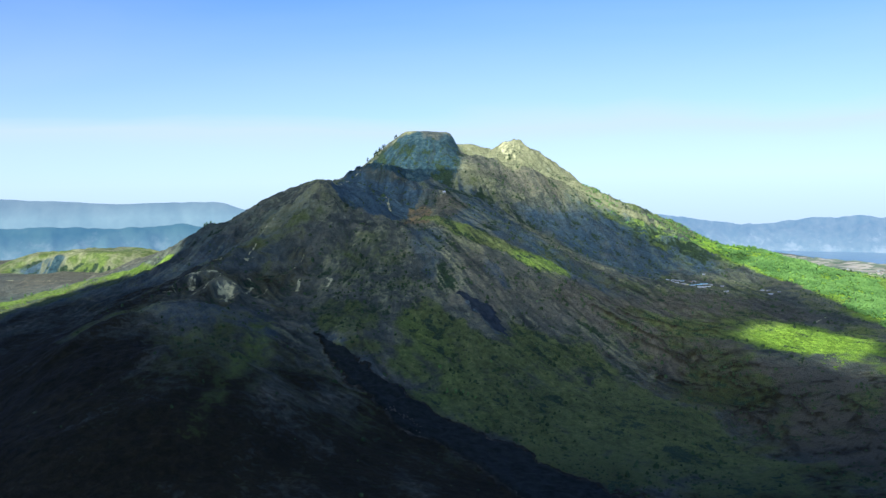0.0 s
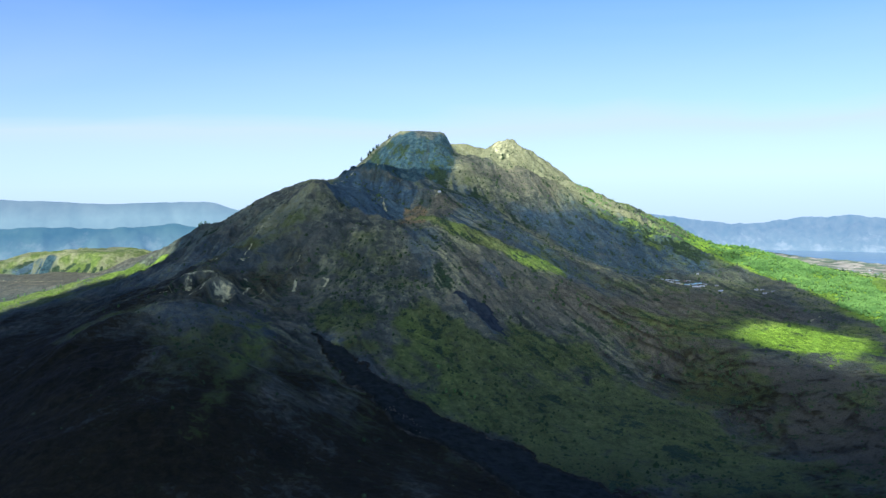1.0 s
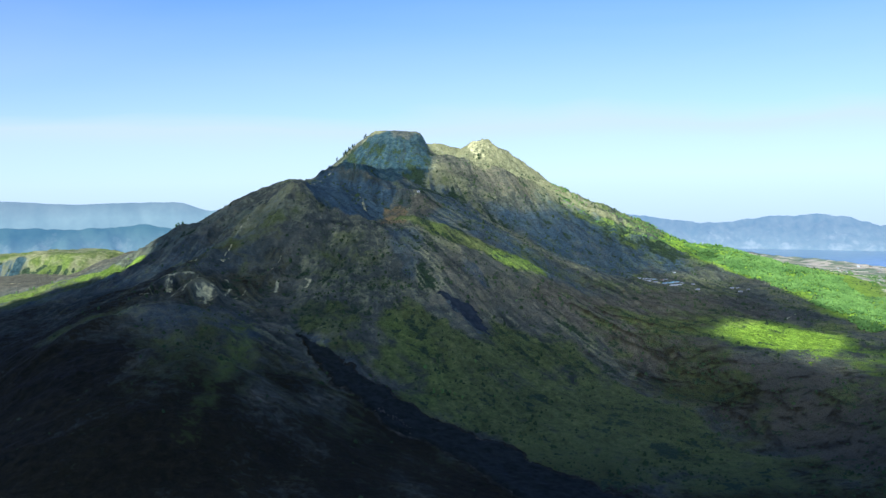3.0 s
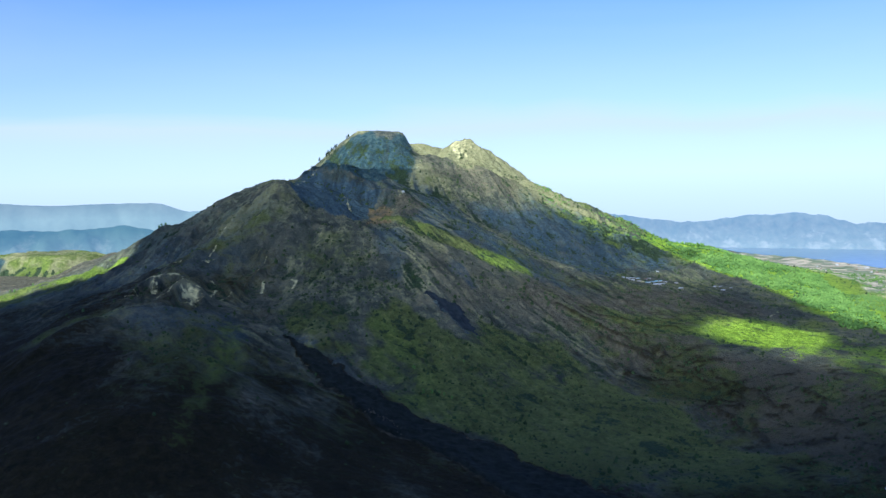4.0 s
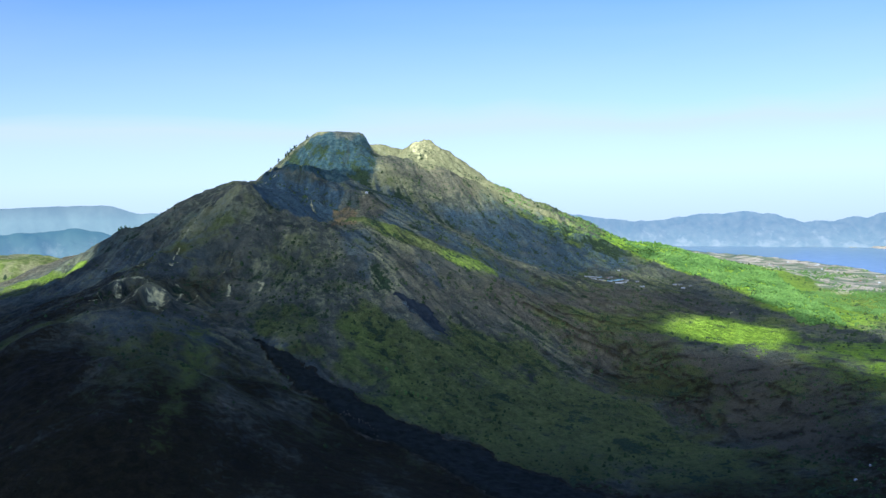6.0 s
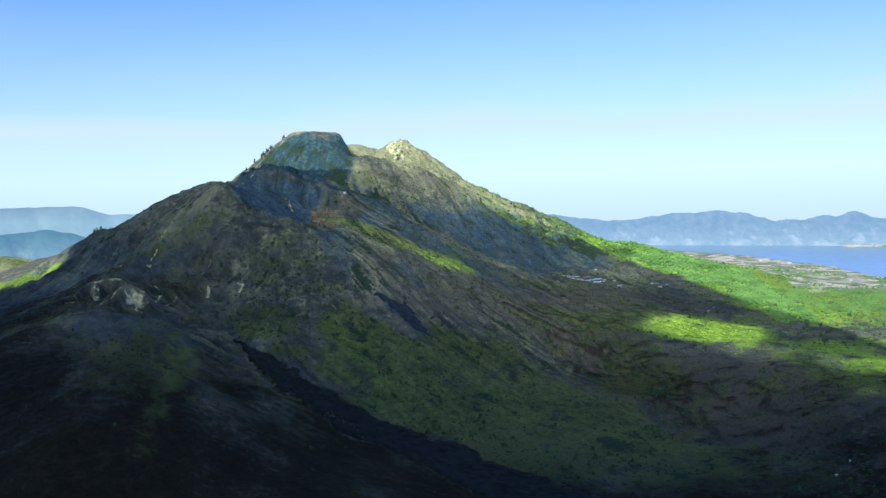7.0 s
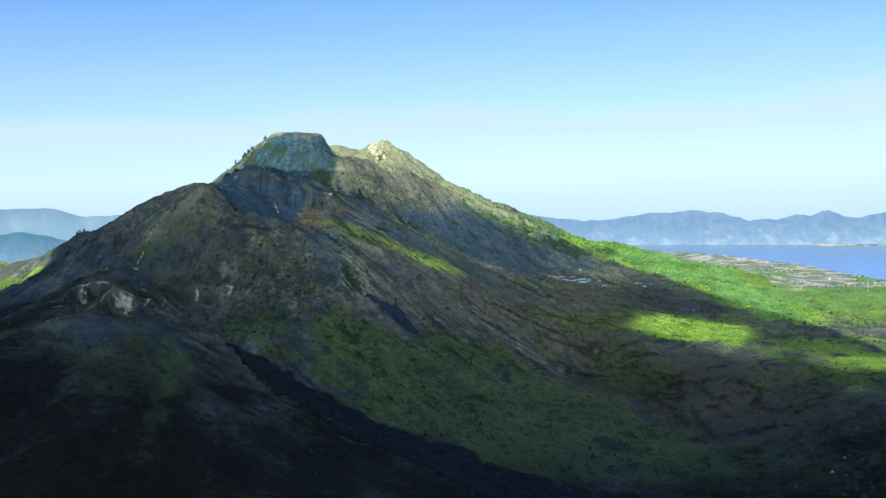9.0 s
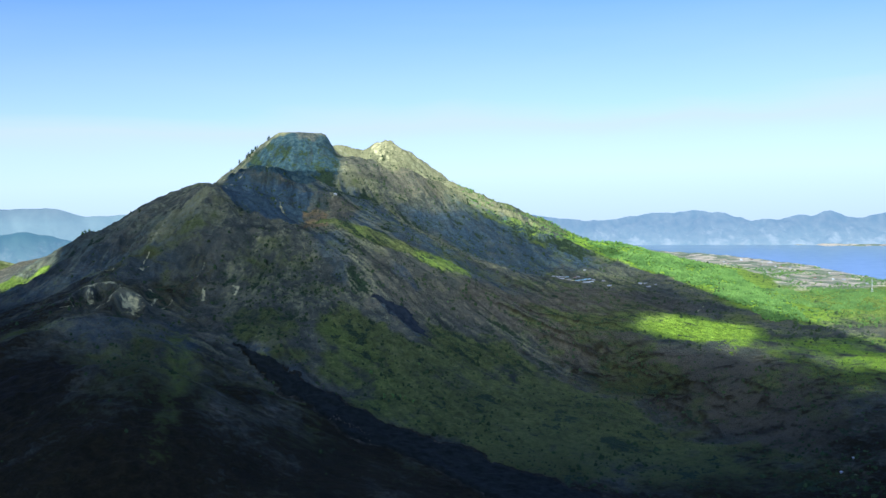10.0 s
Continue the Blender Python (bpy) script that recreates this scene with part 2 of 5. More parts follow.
def grid_mesh(name, xs, ys, zfun, keep=None, region=None, extra=None):
    X, Y = np.meshgrid(xs, ys)
    Z = zfun(X, Y)
    soft = Z
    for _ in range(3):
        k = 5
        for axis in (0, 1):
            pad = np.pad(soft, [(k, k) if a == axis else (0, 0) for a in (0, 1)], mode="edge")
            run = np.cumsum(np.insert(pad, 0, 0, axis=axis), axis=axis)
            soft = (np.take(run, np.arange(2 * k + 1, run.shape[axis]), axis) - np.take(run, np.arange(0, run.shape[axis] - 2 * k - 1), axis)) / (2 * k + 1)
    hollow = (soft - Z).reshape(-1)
    extra = None if extra is None else extra.reshape(-1)
    idx = np.arange(X.size).reshape(X.shape)
    faces = np.stack([idx[:-1, :-1], idx[:-1, 1:], idx[1:, 1:], idx[1:, :-1]], -1).reshape(-1, 4)
    verts = np.stack([X, Y, Z], -1).reshape(-1, 3)
    if keep is not None:
        ok = keep(X, Y)
        cell = ok[:-1, :-1] & ok[:-1, 1:] & ok[1:, 1:] & ok[1:, :-1]
        if region is not None:
            cell &= region(X[:-1, :-1], Y[:-1, :-1])
        faces = faces[cell.reshape(-1)]
        used = np.unique(faces)
        remap = np.zeros(len(verts), np.int64)
        remap[used] = np.arange(len(used))
        verts, faces, hollow = verts[used], remap[faces], hollow[used]
        extra = None if extra is None else extra[used]
    if extra is not None:
        return mesh_from(name, verts, faces), verts, hollow, extra
    return mesh_from(name, verts, faces), verts, hollow


def rills(Z, dx, dy, seed, steps=14):
    """Fine furrows that follow the fall of the land: about -1 to 1."""
    soft = Z
    for _ in range(6):
        p = np.pad(soft, 2, mode="edge")
        soft = sum(p[2 + i:2 + i + Z.shape[0], 2 + j:2 + j + Z.shape[1]] for i in (-2, 0, 2) for j in (-2, 0, 2)) / 9
    gy, gx = np.gradient(soft, dy, dx)
    ln = np.hypot(gx, gy) + 1e-4
    gx, gy = gx / ln, gy / ln
    r = np.random.RandomState(seed)
    spread = np.zeros(Z.shape)
    for size, weight in ((1, 1.0), (2, 1.3), (4, 1.2)):
        coarse = r.uniform(-1, 1, (Z.shape[0] // size + 2, Z.shape[1] // size + 2))
        spread = spread + weight * np.repeat(np.repeat(coarse, size, 0), size, 1)[:Z.shape[0], :Z.shape[1]]
    jj, ii = np.meshgrid(np.arange(Z.shape[1]), np.arange(Z.shape[0]))
    total = spread.copy()
    for way in (-1, 1):
        pi, pj = ii.astype(float), jj.astype(float)
        for _ in range(steps):
            a, b = np.clip(pi.round().astype(int), 0, Z.shape[0] - 1), np.clip(pj.round().astype(int), 0, Z.shape[1] - 1)
            pi, pj = pi + way * gy[a, b] * 1.2, pj + way * gx[a, b] * 1.2
            a, b = np.clip(pi.round().astype(int), 0, Z.shape[0] - 1), np.clip(pj.round().astype(int), 0, Z.shape[1] - 1)
            total = total + spread[a, b]
    return np.clip(total / (2.2 * total.std()), -1, 1)


def attribute(me, name, values):
    a = me.attributes.new(name, "FLOAT", "POINT")
    a.data.foreach_set("value", np.asarray(values, np.float32))


def part(name, bm, material, parent, label=""):
    me = bpy.data.meshes.new(name)
    bm.to_mesh(me)
    bm.free()
    me.materials.append(material)
    ob = new(name, me)
    ob.parent = parent
    if label:
        ob["label"] = label
    return ob


def spaced(a, b, fine0, fine1, step, grow=1.12):
    """Coordinates from a to b, step apart between fine0 and fine1 and wider outside."""
    mid = list(np.arange(fine0, fine1 + step, step))
    s, p, lo = step, fine0, []
    while p > a:
        s *= grow
        p -= min(s, 160)
        lo.append(p)
    s, p, hi = step, mid[-1], []
    while p < b:
        s *= grow
        p += min(s, 160)
        hi.append(p)
    return np.array(lo[::-1] + mid + hi)


# ---- materials ----
def material(name):
    m = bpy.data.materials.new(name)
    m.use_nodes = True
    return m, m.node_tree.nodes, m.node_tree.links, m.node_tree.nodes["Principled BSDF"]


def noise_node(nodes, links, coords, scale, detail=4.0, rough=0.6, distortion=0.0):
    n = nodes.new("ShaderNodeTexNoise")
    n.inputs["Scale"].default_value = scale
    n.inputs["Detail"].default_value = detail
    n.inputs["Roughness"].default_value = rough
    n.inputs["Distortion"].default_value = distortion
    links.new(coords, n.inputs["Vector"])
    return n.outputs["Fac"]


def ramp_node(nodes, links, fac, stops):
    r = nodes.new("ShaderNodeValToRGB")
    while len(r.color_ramp.elements) < len(stops):
        r.color_ramp.elements.new(0.5)
    for e, (p, c) in zip(r.color_ramp.elements, stops):
        e.position, e.color = p, (*c, 1) if len(c) == 3 else c
    links.new(fac, r.inputs["Fac"])
    return r.outputs["Color"]


def blend(nodes, links, fac, a, b, mode="MIX"):
    m = nodes.new("ShaderNodeMixRGB")
    m.blend_type = mode
    for socket, v in (("Fac", fac), ("Color1", a), ("Color2", b)):
        if isinstance(v, (int, float)):
            m.inputs[socket].default_value = v
        elif isinstance(v, tuple):
            m.inputs[socket].default_value = (*v, 1)
        else:
            links.new(v, m.inputs[socket])
    return m.outputs["Color"]


def arith(nodes, links, op, a, b):
    m = nodes.new("ShaderNodeMath")
    m.operation = op
    m.use_clamp = False
    for i, v in enumerate((a, b)):
        if isinstance(v, (int, float)):
            m.inputs[i].default_value = v
        else:
            links.new(v, m.inputs[i])
    return m.outputs["Value"]


def bump_node(nodes, links, height_socket, distance, strength=1.0):
    b = nodes.new("ShaderNodeBump")
    b.inputs["Distance"].default_value = distance
    b.inputs["Strength"].default_value = strength
    links.new(height_socket, b.inputs["Height"])
    return b.outputs["Normal"]


def land_material():
    """Ash, dry grass, green scrub, dark bushes, black lava and pale rock, laid out by the masks of the land. Some
    colours also carry sunlight, shade and haze.
    """
    m, nodes, links, bsdf = material("volcanic_land")
    co = nodes.new("ShaderNodeTexCoord").outputs["Object"]
    att = {}
    for key in ("scrub", "lush_lit", "bush_shade", "hazy_moss", "hazy_slate", "lava", "pale", "red", "ochre", "dry", "field", "rill"):
        a = nodes.new("ShaderNodeAttribute")
        a.attribute_name = key
        att[key] = a.outputs["Fac"]
    big, mid, fine, grain = (noise_node(nodes, links, co, s, 6.0, 0.64, 0.5) for s in (0.006, 0.022, 0.075, 0.28))
    ash = ramp_node(nodes, links, mid, [(0.32, (0.046, 0.057, 0.044)), (0.5, (0.102, 0.112, 0.080)), (0.68, (0.200, 0.184, 0.118))])
    dry = ramp_node(nodes, links, fine, [(0.3, (0.155, 0.160, 0.080)), (0.55, (0.29, 0.285, 0.140)), (0.75, (0.45, 0.42, 0.23))])
    green = ramp_node(nodes, links, fine, [(0.28, (0.050, 0.066, 0.022)), (0.5, (0.114, 0.139, 0.042)), (0.72, (0.200, 0.213, 0.074))])
    # brighter copy of the green, mainly for grass in the sun
    lush_lit = ramp_node(nodes, links, fine, [(0.28, (0.095, 0.165, 0.022)), (0.5, (0.235, 0.375, 0.036)), (0.72, (0.41, 0.55, 0.060))])
    green = blend(nodes, links, att["lush_lit"], green, lush_lit)
    bush_shade = ramp_node(nodes, links, grain, [(0.3, (0.020, 0.038, 0.022)), (0.7, (0.056, 0.086, 0.038))])
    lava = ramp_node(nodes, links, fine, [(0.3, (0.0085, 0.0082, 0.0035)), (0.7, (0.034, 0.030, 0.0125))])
    # these two ramps carry a blue cast for haze and shade
    hazy_moss = ramp_node(nodes, links, fine, [(0.3, (0.012, 0.034, 0.044)), (0.5, (0.039, 0.078, 0.086)), (0.72, (0.112, 0.158, 0.138))])
    hazy_slate = ramp_node(nodes, links, fine, [(0.3, (0.036, 0.067, 0.083)), (0.55, (0.074, 0.118, 0.136)), (0.75, (0.14, 0.18, 0.182))])
    pale = ramp_node(nodes, links, fine, [(0.3, (0.30, 0.29, 0.14)), (0.7, (0.80, 0.73, 0.38))])
    red = ramp_node(nodes, links, fine, [(0.3, (0.070, 0.067, 0.045)), (0.55, (0.140, 0.130, 0.086)), (0.75, (0.24, 0.212, 0.140))])
    ochre = ramp_node(nodes, links, fine, [(0.3, (0.17, 0.115, 0.060)), (0.6, (0.30, 0.215, 0.095)), (0.8, (0.42, 0.38, 0.15))])
    plots = nodes.new("ShaderNodeTexVoronoi")
    plots.inputs["Scale"].default_value = 0.028
    links.new(co, plots.inputs["Vector"])
    tone = nodes.new("ShaderNodeSeparateColor")
    links.new(plots.outputs["Color"], tone.inputs["Color"])
    field = ramp_node(nodes, links, tone.outputs["Red"], [(0.0, (0.15, 0.20, 0.11)), (0.25, (0.22, 0.26, 0.15)), (0.33, (0.44, 0.38, 0.28)), (0.65, (0.62, 0.54, 0.41)), (0.74, (0.30, 0.31, 0.22)), (1.0, (0.18, 0.23, 0.13))])
    field = blend(nodes, links, 0.6, field, ramp_node(nodes, links, fine, [(0.3, (0.6, 0.62, 0.6)), (0.7, (1.35, 1.3, 1.3))]), "MULTIPLY")

    def mask(key, noise, sharp, spread):
        n = arith(nodes, links, "SUBTRACT", noise, 0.5)
        t = arith(nodes, links, "ADD", att[key], arith(nodes, links, "MULTIPLY", n, spread))
        return ramp_node(nodes, links, t, [(0.5 - sharp, (0, 0, 0)), (0.5 + sharp, (1, 1, 1))])

    c = ash
    c = blend(nodes, links, mask("dry", fine, 0.22, 1.5), c, dry)
    c = blend(nodes, links, mask("hazy_moss", fine, 0.25, 1.1), c, hazy_moss)
    c = blend(nodes, links, mask("hazy_slate", fine, 0.3, 1.0), c, hazy_slate)
    c = blend(nodes, links, mask("red", fine, 0.25, 0.9), c, red)
    c = blend(nodes, links, mask("ochre", fine, 0.3, 0.7), c, ochre)
    c = blend(nodes, links, mask("scrub", mid, 0.20, 1.7), c, green)
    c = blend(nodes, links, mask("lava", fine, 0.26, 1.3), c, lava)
    c = blend(nodes, links, mask("bush_shade", fine, 0.10, 2.2), c, bush_shade)
    c = blend(nodes, links, mask("pale", fine, 0.15, 1.6), c, pale)
    c = blend(nodes, links, mask("field", fine, 0.15, 0.8), c, field)
    c = blend(nodes, links, 0.6, c, ramp_node(nodes, links, big, [(0.3, (0.55, 0.60, 0.66)), (0.7, (1.45, 1.40, 1.34))]), "MULTIPLY")
    c = blend(nodes, links, 0.45, c, ramp_node(nodes, links, grain, [(0.3, (0.5, 0.5, 0.5)), (0.7, (1.5, 1.5, 1.5))]), "MULTIPLY")
    # colour made darker in the furrows and lighter on the ribs between
    rill_tone = arith(nodes, links, "ADD", arith(nodes, links, "MULTIPLY", att["rill"], 0.5), 0.5)
    c = blend(nodes, links, 0.55, c, ramp_node(nodes, links, rill_tone, [(0.05, (0.45, 0.48, 0.52)), (0.5, (1.0, 1.0, 1.0)), (0.95, (1.65, 1.58, 1.48))]), "MULTIPLY")
    links.new(c, bsdf.inputs["Base Color"])
    bsdf.inputs["Roughness"].default_value = 0.95
    bsdf.inputs["Specular IOR Level"].default_value = 0.15
    h = arith(nodes, links, "ADD", arith(nodes, links, "MULTIPLY", fine, 3.5), grain)
    links.new(bump_node(nodes, links, h, 2.4, 1.0), bsdf.inputs["Normal"])
    return m


def simple_material(name, stops, scale, rough=0.9, bump=0.0, metal=0.0, island=0.0):
    m, nodes, links, bsdf = material(name)
    co = nodes.new("ShaderNodeTexCoord").outputs["Object"]
    f = noise_node(nodes, links, co, scale)
    c = ramp_node(nodes, links, f, stops)
    if island:
        g = nodes.new("ShaderNodeNewGeometry")
        c = blend(nodes, links, 0.7, c, ramp_node(nodes, links, g.outputs["Random Per Island"], [(0.0, (1 - island,) * 3), (1.0, (1 + island, 1 + island, 1 + 0.6 * island))]), "MULTIPLY")
    links.new(c, bsdf.inputs["Base Color"])
    bsdf.inputs["Roughness"].default_value = rough
    bsdf.inputs["Specular IOR Level"].default_value = 0.5 if rough < 0.6 else 0.1
    bsdf.inputs["Metallic"].default_value = metal
    if bump:
        links.new(bump_node(nodes, links, f, bump), bsdf.inputs["Normal"])
    return m


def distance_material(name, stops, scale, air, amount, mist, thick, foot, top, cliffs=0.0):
    """A far backdrop whose glow stands in for the haze before it, thicker at its foot; pale cliffs may show low down.
    """
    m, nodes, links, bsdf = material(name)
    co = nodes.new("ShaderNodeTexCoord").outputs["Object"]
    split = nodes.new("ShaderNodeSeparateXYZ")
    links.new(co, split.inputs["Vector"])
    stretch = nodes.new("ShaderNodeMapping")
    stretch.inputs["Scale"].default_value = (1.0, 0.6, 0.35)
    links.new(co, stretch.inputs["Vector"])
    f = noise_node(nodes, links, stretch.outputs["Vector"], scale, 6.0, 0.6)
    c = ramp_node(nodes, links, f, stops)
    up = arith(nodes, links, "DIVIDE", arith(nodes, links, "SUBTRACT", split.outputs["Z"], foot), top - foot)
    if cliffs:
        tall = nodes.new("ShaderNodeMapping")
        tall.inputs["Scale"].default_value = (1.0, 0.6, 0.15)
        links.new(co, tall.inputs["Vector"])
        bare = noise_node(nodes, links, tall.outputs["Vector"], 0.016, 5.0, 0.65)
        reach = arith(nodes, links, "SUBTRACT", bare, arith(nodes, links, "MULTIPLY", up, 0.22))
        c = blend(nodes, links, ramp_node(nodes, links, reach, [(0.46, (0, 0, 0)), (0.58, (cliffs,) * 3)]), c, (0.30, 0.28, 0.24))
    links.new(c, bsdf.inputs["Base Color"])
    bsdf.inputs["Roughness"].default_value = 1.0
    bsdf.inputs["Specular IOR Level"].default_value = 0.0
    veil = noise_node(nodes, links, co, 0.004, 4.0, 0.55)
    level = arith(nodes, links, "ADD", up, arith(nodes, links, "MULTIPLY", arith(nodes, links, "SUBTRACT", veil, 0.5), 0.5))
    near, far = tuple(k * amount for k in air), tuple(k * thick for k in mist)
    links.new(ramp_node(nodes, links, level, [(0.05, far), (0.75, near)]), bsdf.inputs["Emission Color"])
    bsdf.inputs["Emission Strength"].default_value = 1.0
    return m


LAND = land_material()
M_LEAF = simple_material("tree_leaves", [(0.35, (0.092, 0.185, 0.046)), (0.65, (0.200, 0.345, 0.082))], 0.02, island=0.18)
M_WOODS = simple_material("woodland_leaves", [(0.35, (0.090, 0.170, 0.050)), (0.65, (0.175, 0.300, 0.075))], 0.015, island=0.2)
M_ROCK = simple_material("pale_rock", [(0.3, (0.055, 0.050, 0.038)), (0.7, (0.135, 0.120, 0.090))], 0.6)
# leaf colour raised to go with the painted sun patches
M_SUNLIT_BUSH = simple_material("sunlit_bush_leaves", [(0.3, (0.085, 0.140, 0.016)), (0.7, (0.155, 0.24, 0.024))], 0.2, island=0.15)
M_SHRUB = simple_material("shrub_leaves", [(0.3, (0.026, 0.048, 0.022)), (0.7, (0.070, 0.105, 0.040))], 0.2, island=0.35)
M_PINE = simple_material("pine_needles", [(0.3, (0.014, 0.030, 0.014)), (0.7, (0.035, 0.06, 0.025))], 0.5, island=0.3)
M_BARK = simple_material("bark", [(0.3, (0.05, 0.035, 0.025)), (0.7, (0.12, 0.09, 0.07))], 2.0, bump=0.05)
M_PLASTER = simple_material("plaster", [(0.3, (0.32, 0.31, 0.29)), (0.7, (0.55, 0.53, 0.50))], 0.6)
M_ROOF_BLUE = simple_material("blue_sheet_roof", [(0.3, (0.22, 0.45, 0.58)), (0.7, (0.42, 0.66, 0.78))], 0.5, rough=0.4)
M_ROOF_WHITE = simple_material("white_sheet_roof", [(0.3, (0.55, 0.57, 0.60)), (0.7, (0.8, 0.82, 0.84))], 0.5, rough=0.45)
M_ROOF_GREY = simple_material("grey_sheet_roof", [(0.3, (0.20, 0.21, 0.23)), (0.7, (0.36, 0.37, 0.4))], 0.5, rough=0.5)
M_ROOF_RED = simple_material("clay_tile_roof", [(0.3, (0.20, 0.09, 0.06)), (0.7, (0.34, 0.17, 0.11))], 0.8)
M_STEEL = simple_material("galvanised_steel", [(0.3, (0.5, 0.5, 0.52)), (0.7, (0.65, 0.65, 0.67))], 1.0, rough=0.5, metal=0.6)
M_LAVA = simple_material("black_lava", [(0.3, (0.009, 0.0125, 0.010)), (0.7, (0.030, 0.037, 0.031))], 0.08, bump=2.5)
M_SCORIA = simple_material("blue_grey_scoria", [(0.3, (0.016, 0.024, 0.030)), (0.7, (0.046, 0.058, 0.066))], 0.06, bump=2.0)
M_LEVEE = simple_material("levee_rubble", [(0.35, (0.016, 0.017, 0.012)), (0.56, (0.040, 0.040, 0.028)), (0.75, (0.13, 0.115, 0.085))], 0.05, bump=1.5)
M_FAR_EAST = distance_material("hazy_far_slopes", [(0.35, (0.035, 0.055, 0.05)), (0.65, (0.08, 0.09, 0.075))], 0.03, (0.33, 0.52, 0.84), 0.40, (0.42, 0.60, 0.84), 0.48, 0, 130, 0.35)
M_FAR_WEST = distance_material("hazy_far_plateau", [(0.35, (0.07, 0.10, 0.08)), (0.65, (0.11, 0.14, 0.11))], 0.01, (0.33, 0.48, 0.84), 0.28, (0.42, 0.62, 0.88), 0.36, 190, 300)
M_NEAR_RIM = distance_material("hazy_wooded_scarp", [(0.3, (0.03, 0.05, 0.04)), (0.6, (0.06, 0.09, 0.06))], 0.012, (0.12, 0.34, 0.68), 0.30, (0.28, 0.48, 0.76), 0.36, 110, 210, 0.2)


def cloud_material():
    """Cloud that lets some light through where it is thin."""
    m, nodes, links, bsdf = material("cloud")
    out = nodes["Material Output"]
    nodes.remove(bsdf)
    white, glow, clear = nodes.new("ShaderNodeBsdfDiffuse"), nodes.new("ShaderNodeBsdfTranslucent"), nodes.new("ShaderNodeBsdfTransparent")
    white.inputs["Color"].default_value = glow.inputs["Color"].default_value = (0.86, 0.87, 0.89, 1)
    thin = nodes.new("ShaderNodeAttribute")
    thin.attribute_name = "thin"
    body, whole = nodes.new("ShaderNodeMixShader"), nodes.new("ShaderNodeMixShader")
    body.inputs[0].default_value = 0.22
    links.new(white.outputs[0], body.inputs[1])
    links.new(glow.outputs[0], body.inputs[2])
    links.new(thin.outputs["Fac"], whole.inputs[0])
    links.new(body.outputs[0], whole.inputs[1])
    links.new(clear.outputs[0], whole.inputs[2])
    links.new(whole.outputs[0], out.inputs["Surface"])
    return m


def water_material():
    m, nodes, links, bsdf = material("lake_water")
    co = nodes.new("ShaderNodeTexCoord").outputs["Object"]
    f = noise_node(nodes, links, co, 0.02)
    links.new(ramp_node(nodes, links, f, [(0.3, (0.17, 0.265, 0.35)), (0.7, (0.20, 0.30, 0.38))]), bsdf.inputs["Base Color"])
    bsdf.inputs["Roughness"].default_value = 0.25
    links.new(bump_node(nodes, links, noise_node(nodes, links, co, 0.2), 0.25, 0.4), bsdf.inputs["Normal"])
    return m


# ---- land ----
BOWL = [(-337, 2388), (-312, 2480), (-286, 2522), (-240, 2520), (-176, 2455), (-111, 2440), (-70, 2370), (-110, 2257), (-169, 2182), (-221, 2163), (-265, 2191), (-300, 2233)]
FOREST = [(775, 2770), (800, 2900), (900, 2960), (1000, 2920), (1150, 2760), (1200, 2650), (1160, 2456), (1115, 2177), (1080, 2046), (1000, 2070), (974, 2383), (890, 2550), (790, 2640)]
WOODS = [(1120, 2375), (1281, 2459), (1415, 2400), (1640, 2330), (1540, 2140), (1202, 2184), (1130, 2239)]


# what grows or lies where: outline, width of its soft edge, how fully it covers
# the blue-grey patches also paint haze and shade on the slopes
HAZY_SLATE = [
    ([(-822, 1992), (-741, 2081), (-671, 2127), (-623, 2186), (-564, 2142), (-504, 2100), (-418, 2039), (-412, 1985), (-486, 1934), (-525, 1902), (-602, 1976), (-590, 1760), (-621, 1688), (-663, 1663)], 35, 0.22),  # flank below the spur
    ([(-347, 2268), (-330, 2543), (-266, 2489), (-219, 2467), (-160, 2443), (-109, 2398), (-119, 2374), (-140, 2301), (-156, 2184), (-195, 2161), (-237, 2165), (-284, 2199), (-320, 2221)], 8, 1.0),  # shoulder crater: dark scoria, its inner shade put into the colour
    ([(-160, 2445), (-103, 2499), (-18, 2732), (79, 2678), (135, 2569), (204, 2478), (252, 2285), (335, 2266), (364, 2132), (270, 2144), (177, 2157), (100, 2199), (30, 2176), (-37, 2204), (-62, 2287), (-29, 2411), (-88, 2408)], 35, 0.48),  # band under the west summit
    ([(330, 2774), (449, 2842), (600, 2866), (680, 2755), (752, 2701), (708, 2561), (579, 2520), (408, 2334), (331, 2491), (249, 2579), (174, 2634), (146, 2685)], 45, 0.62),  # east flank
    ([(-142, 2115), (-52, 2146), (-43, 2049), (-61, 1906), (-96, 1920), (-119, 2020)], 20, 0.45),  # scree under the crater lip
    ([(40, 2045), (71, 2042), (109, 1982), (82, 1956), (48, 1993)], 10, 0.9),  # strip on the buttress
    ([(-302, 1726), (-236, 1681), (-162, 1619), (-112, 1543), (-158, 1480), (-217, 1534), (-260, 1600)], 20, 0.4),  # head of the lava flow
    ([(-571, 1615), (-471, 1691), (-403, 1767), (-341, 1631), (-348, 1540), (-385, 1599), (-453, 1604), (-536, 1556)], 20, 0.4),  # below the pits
]
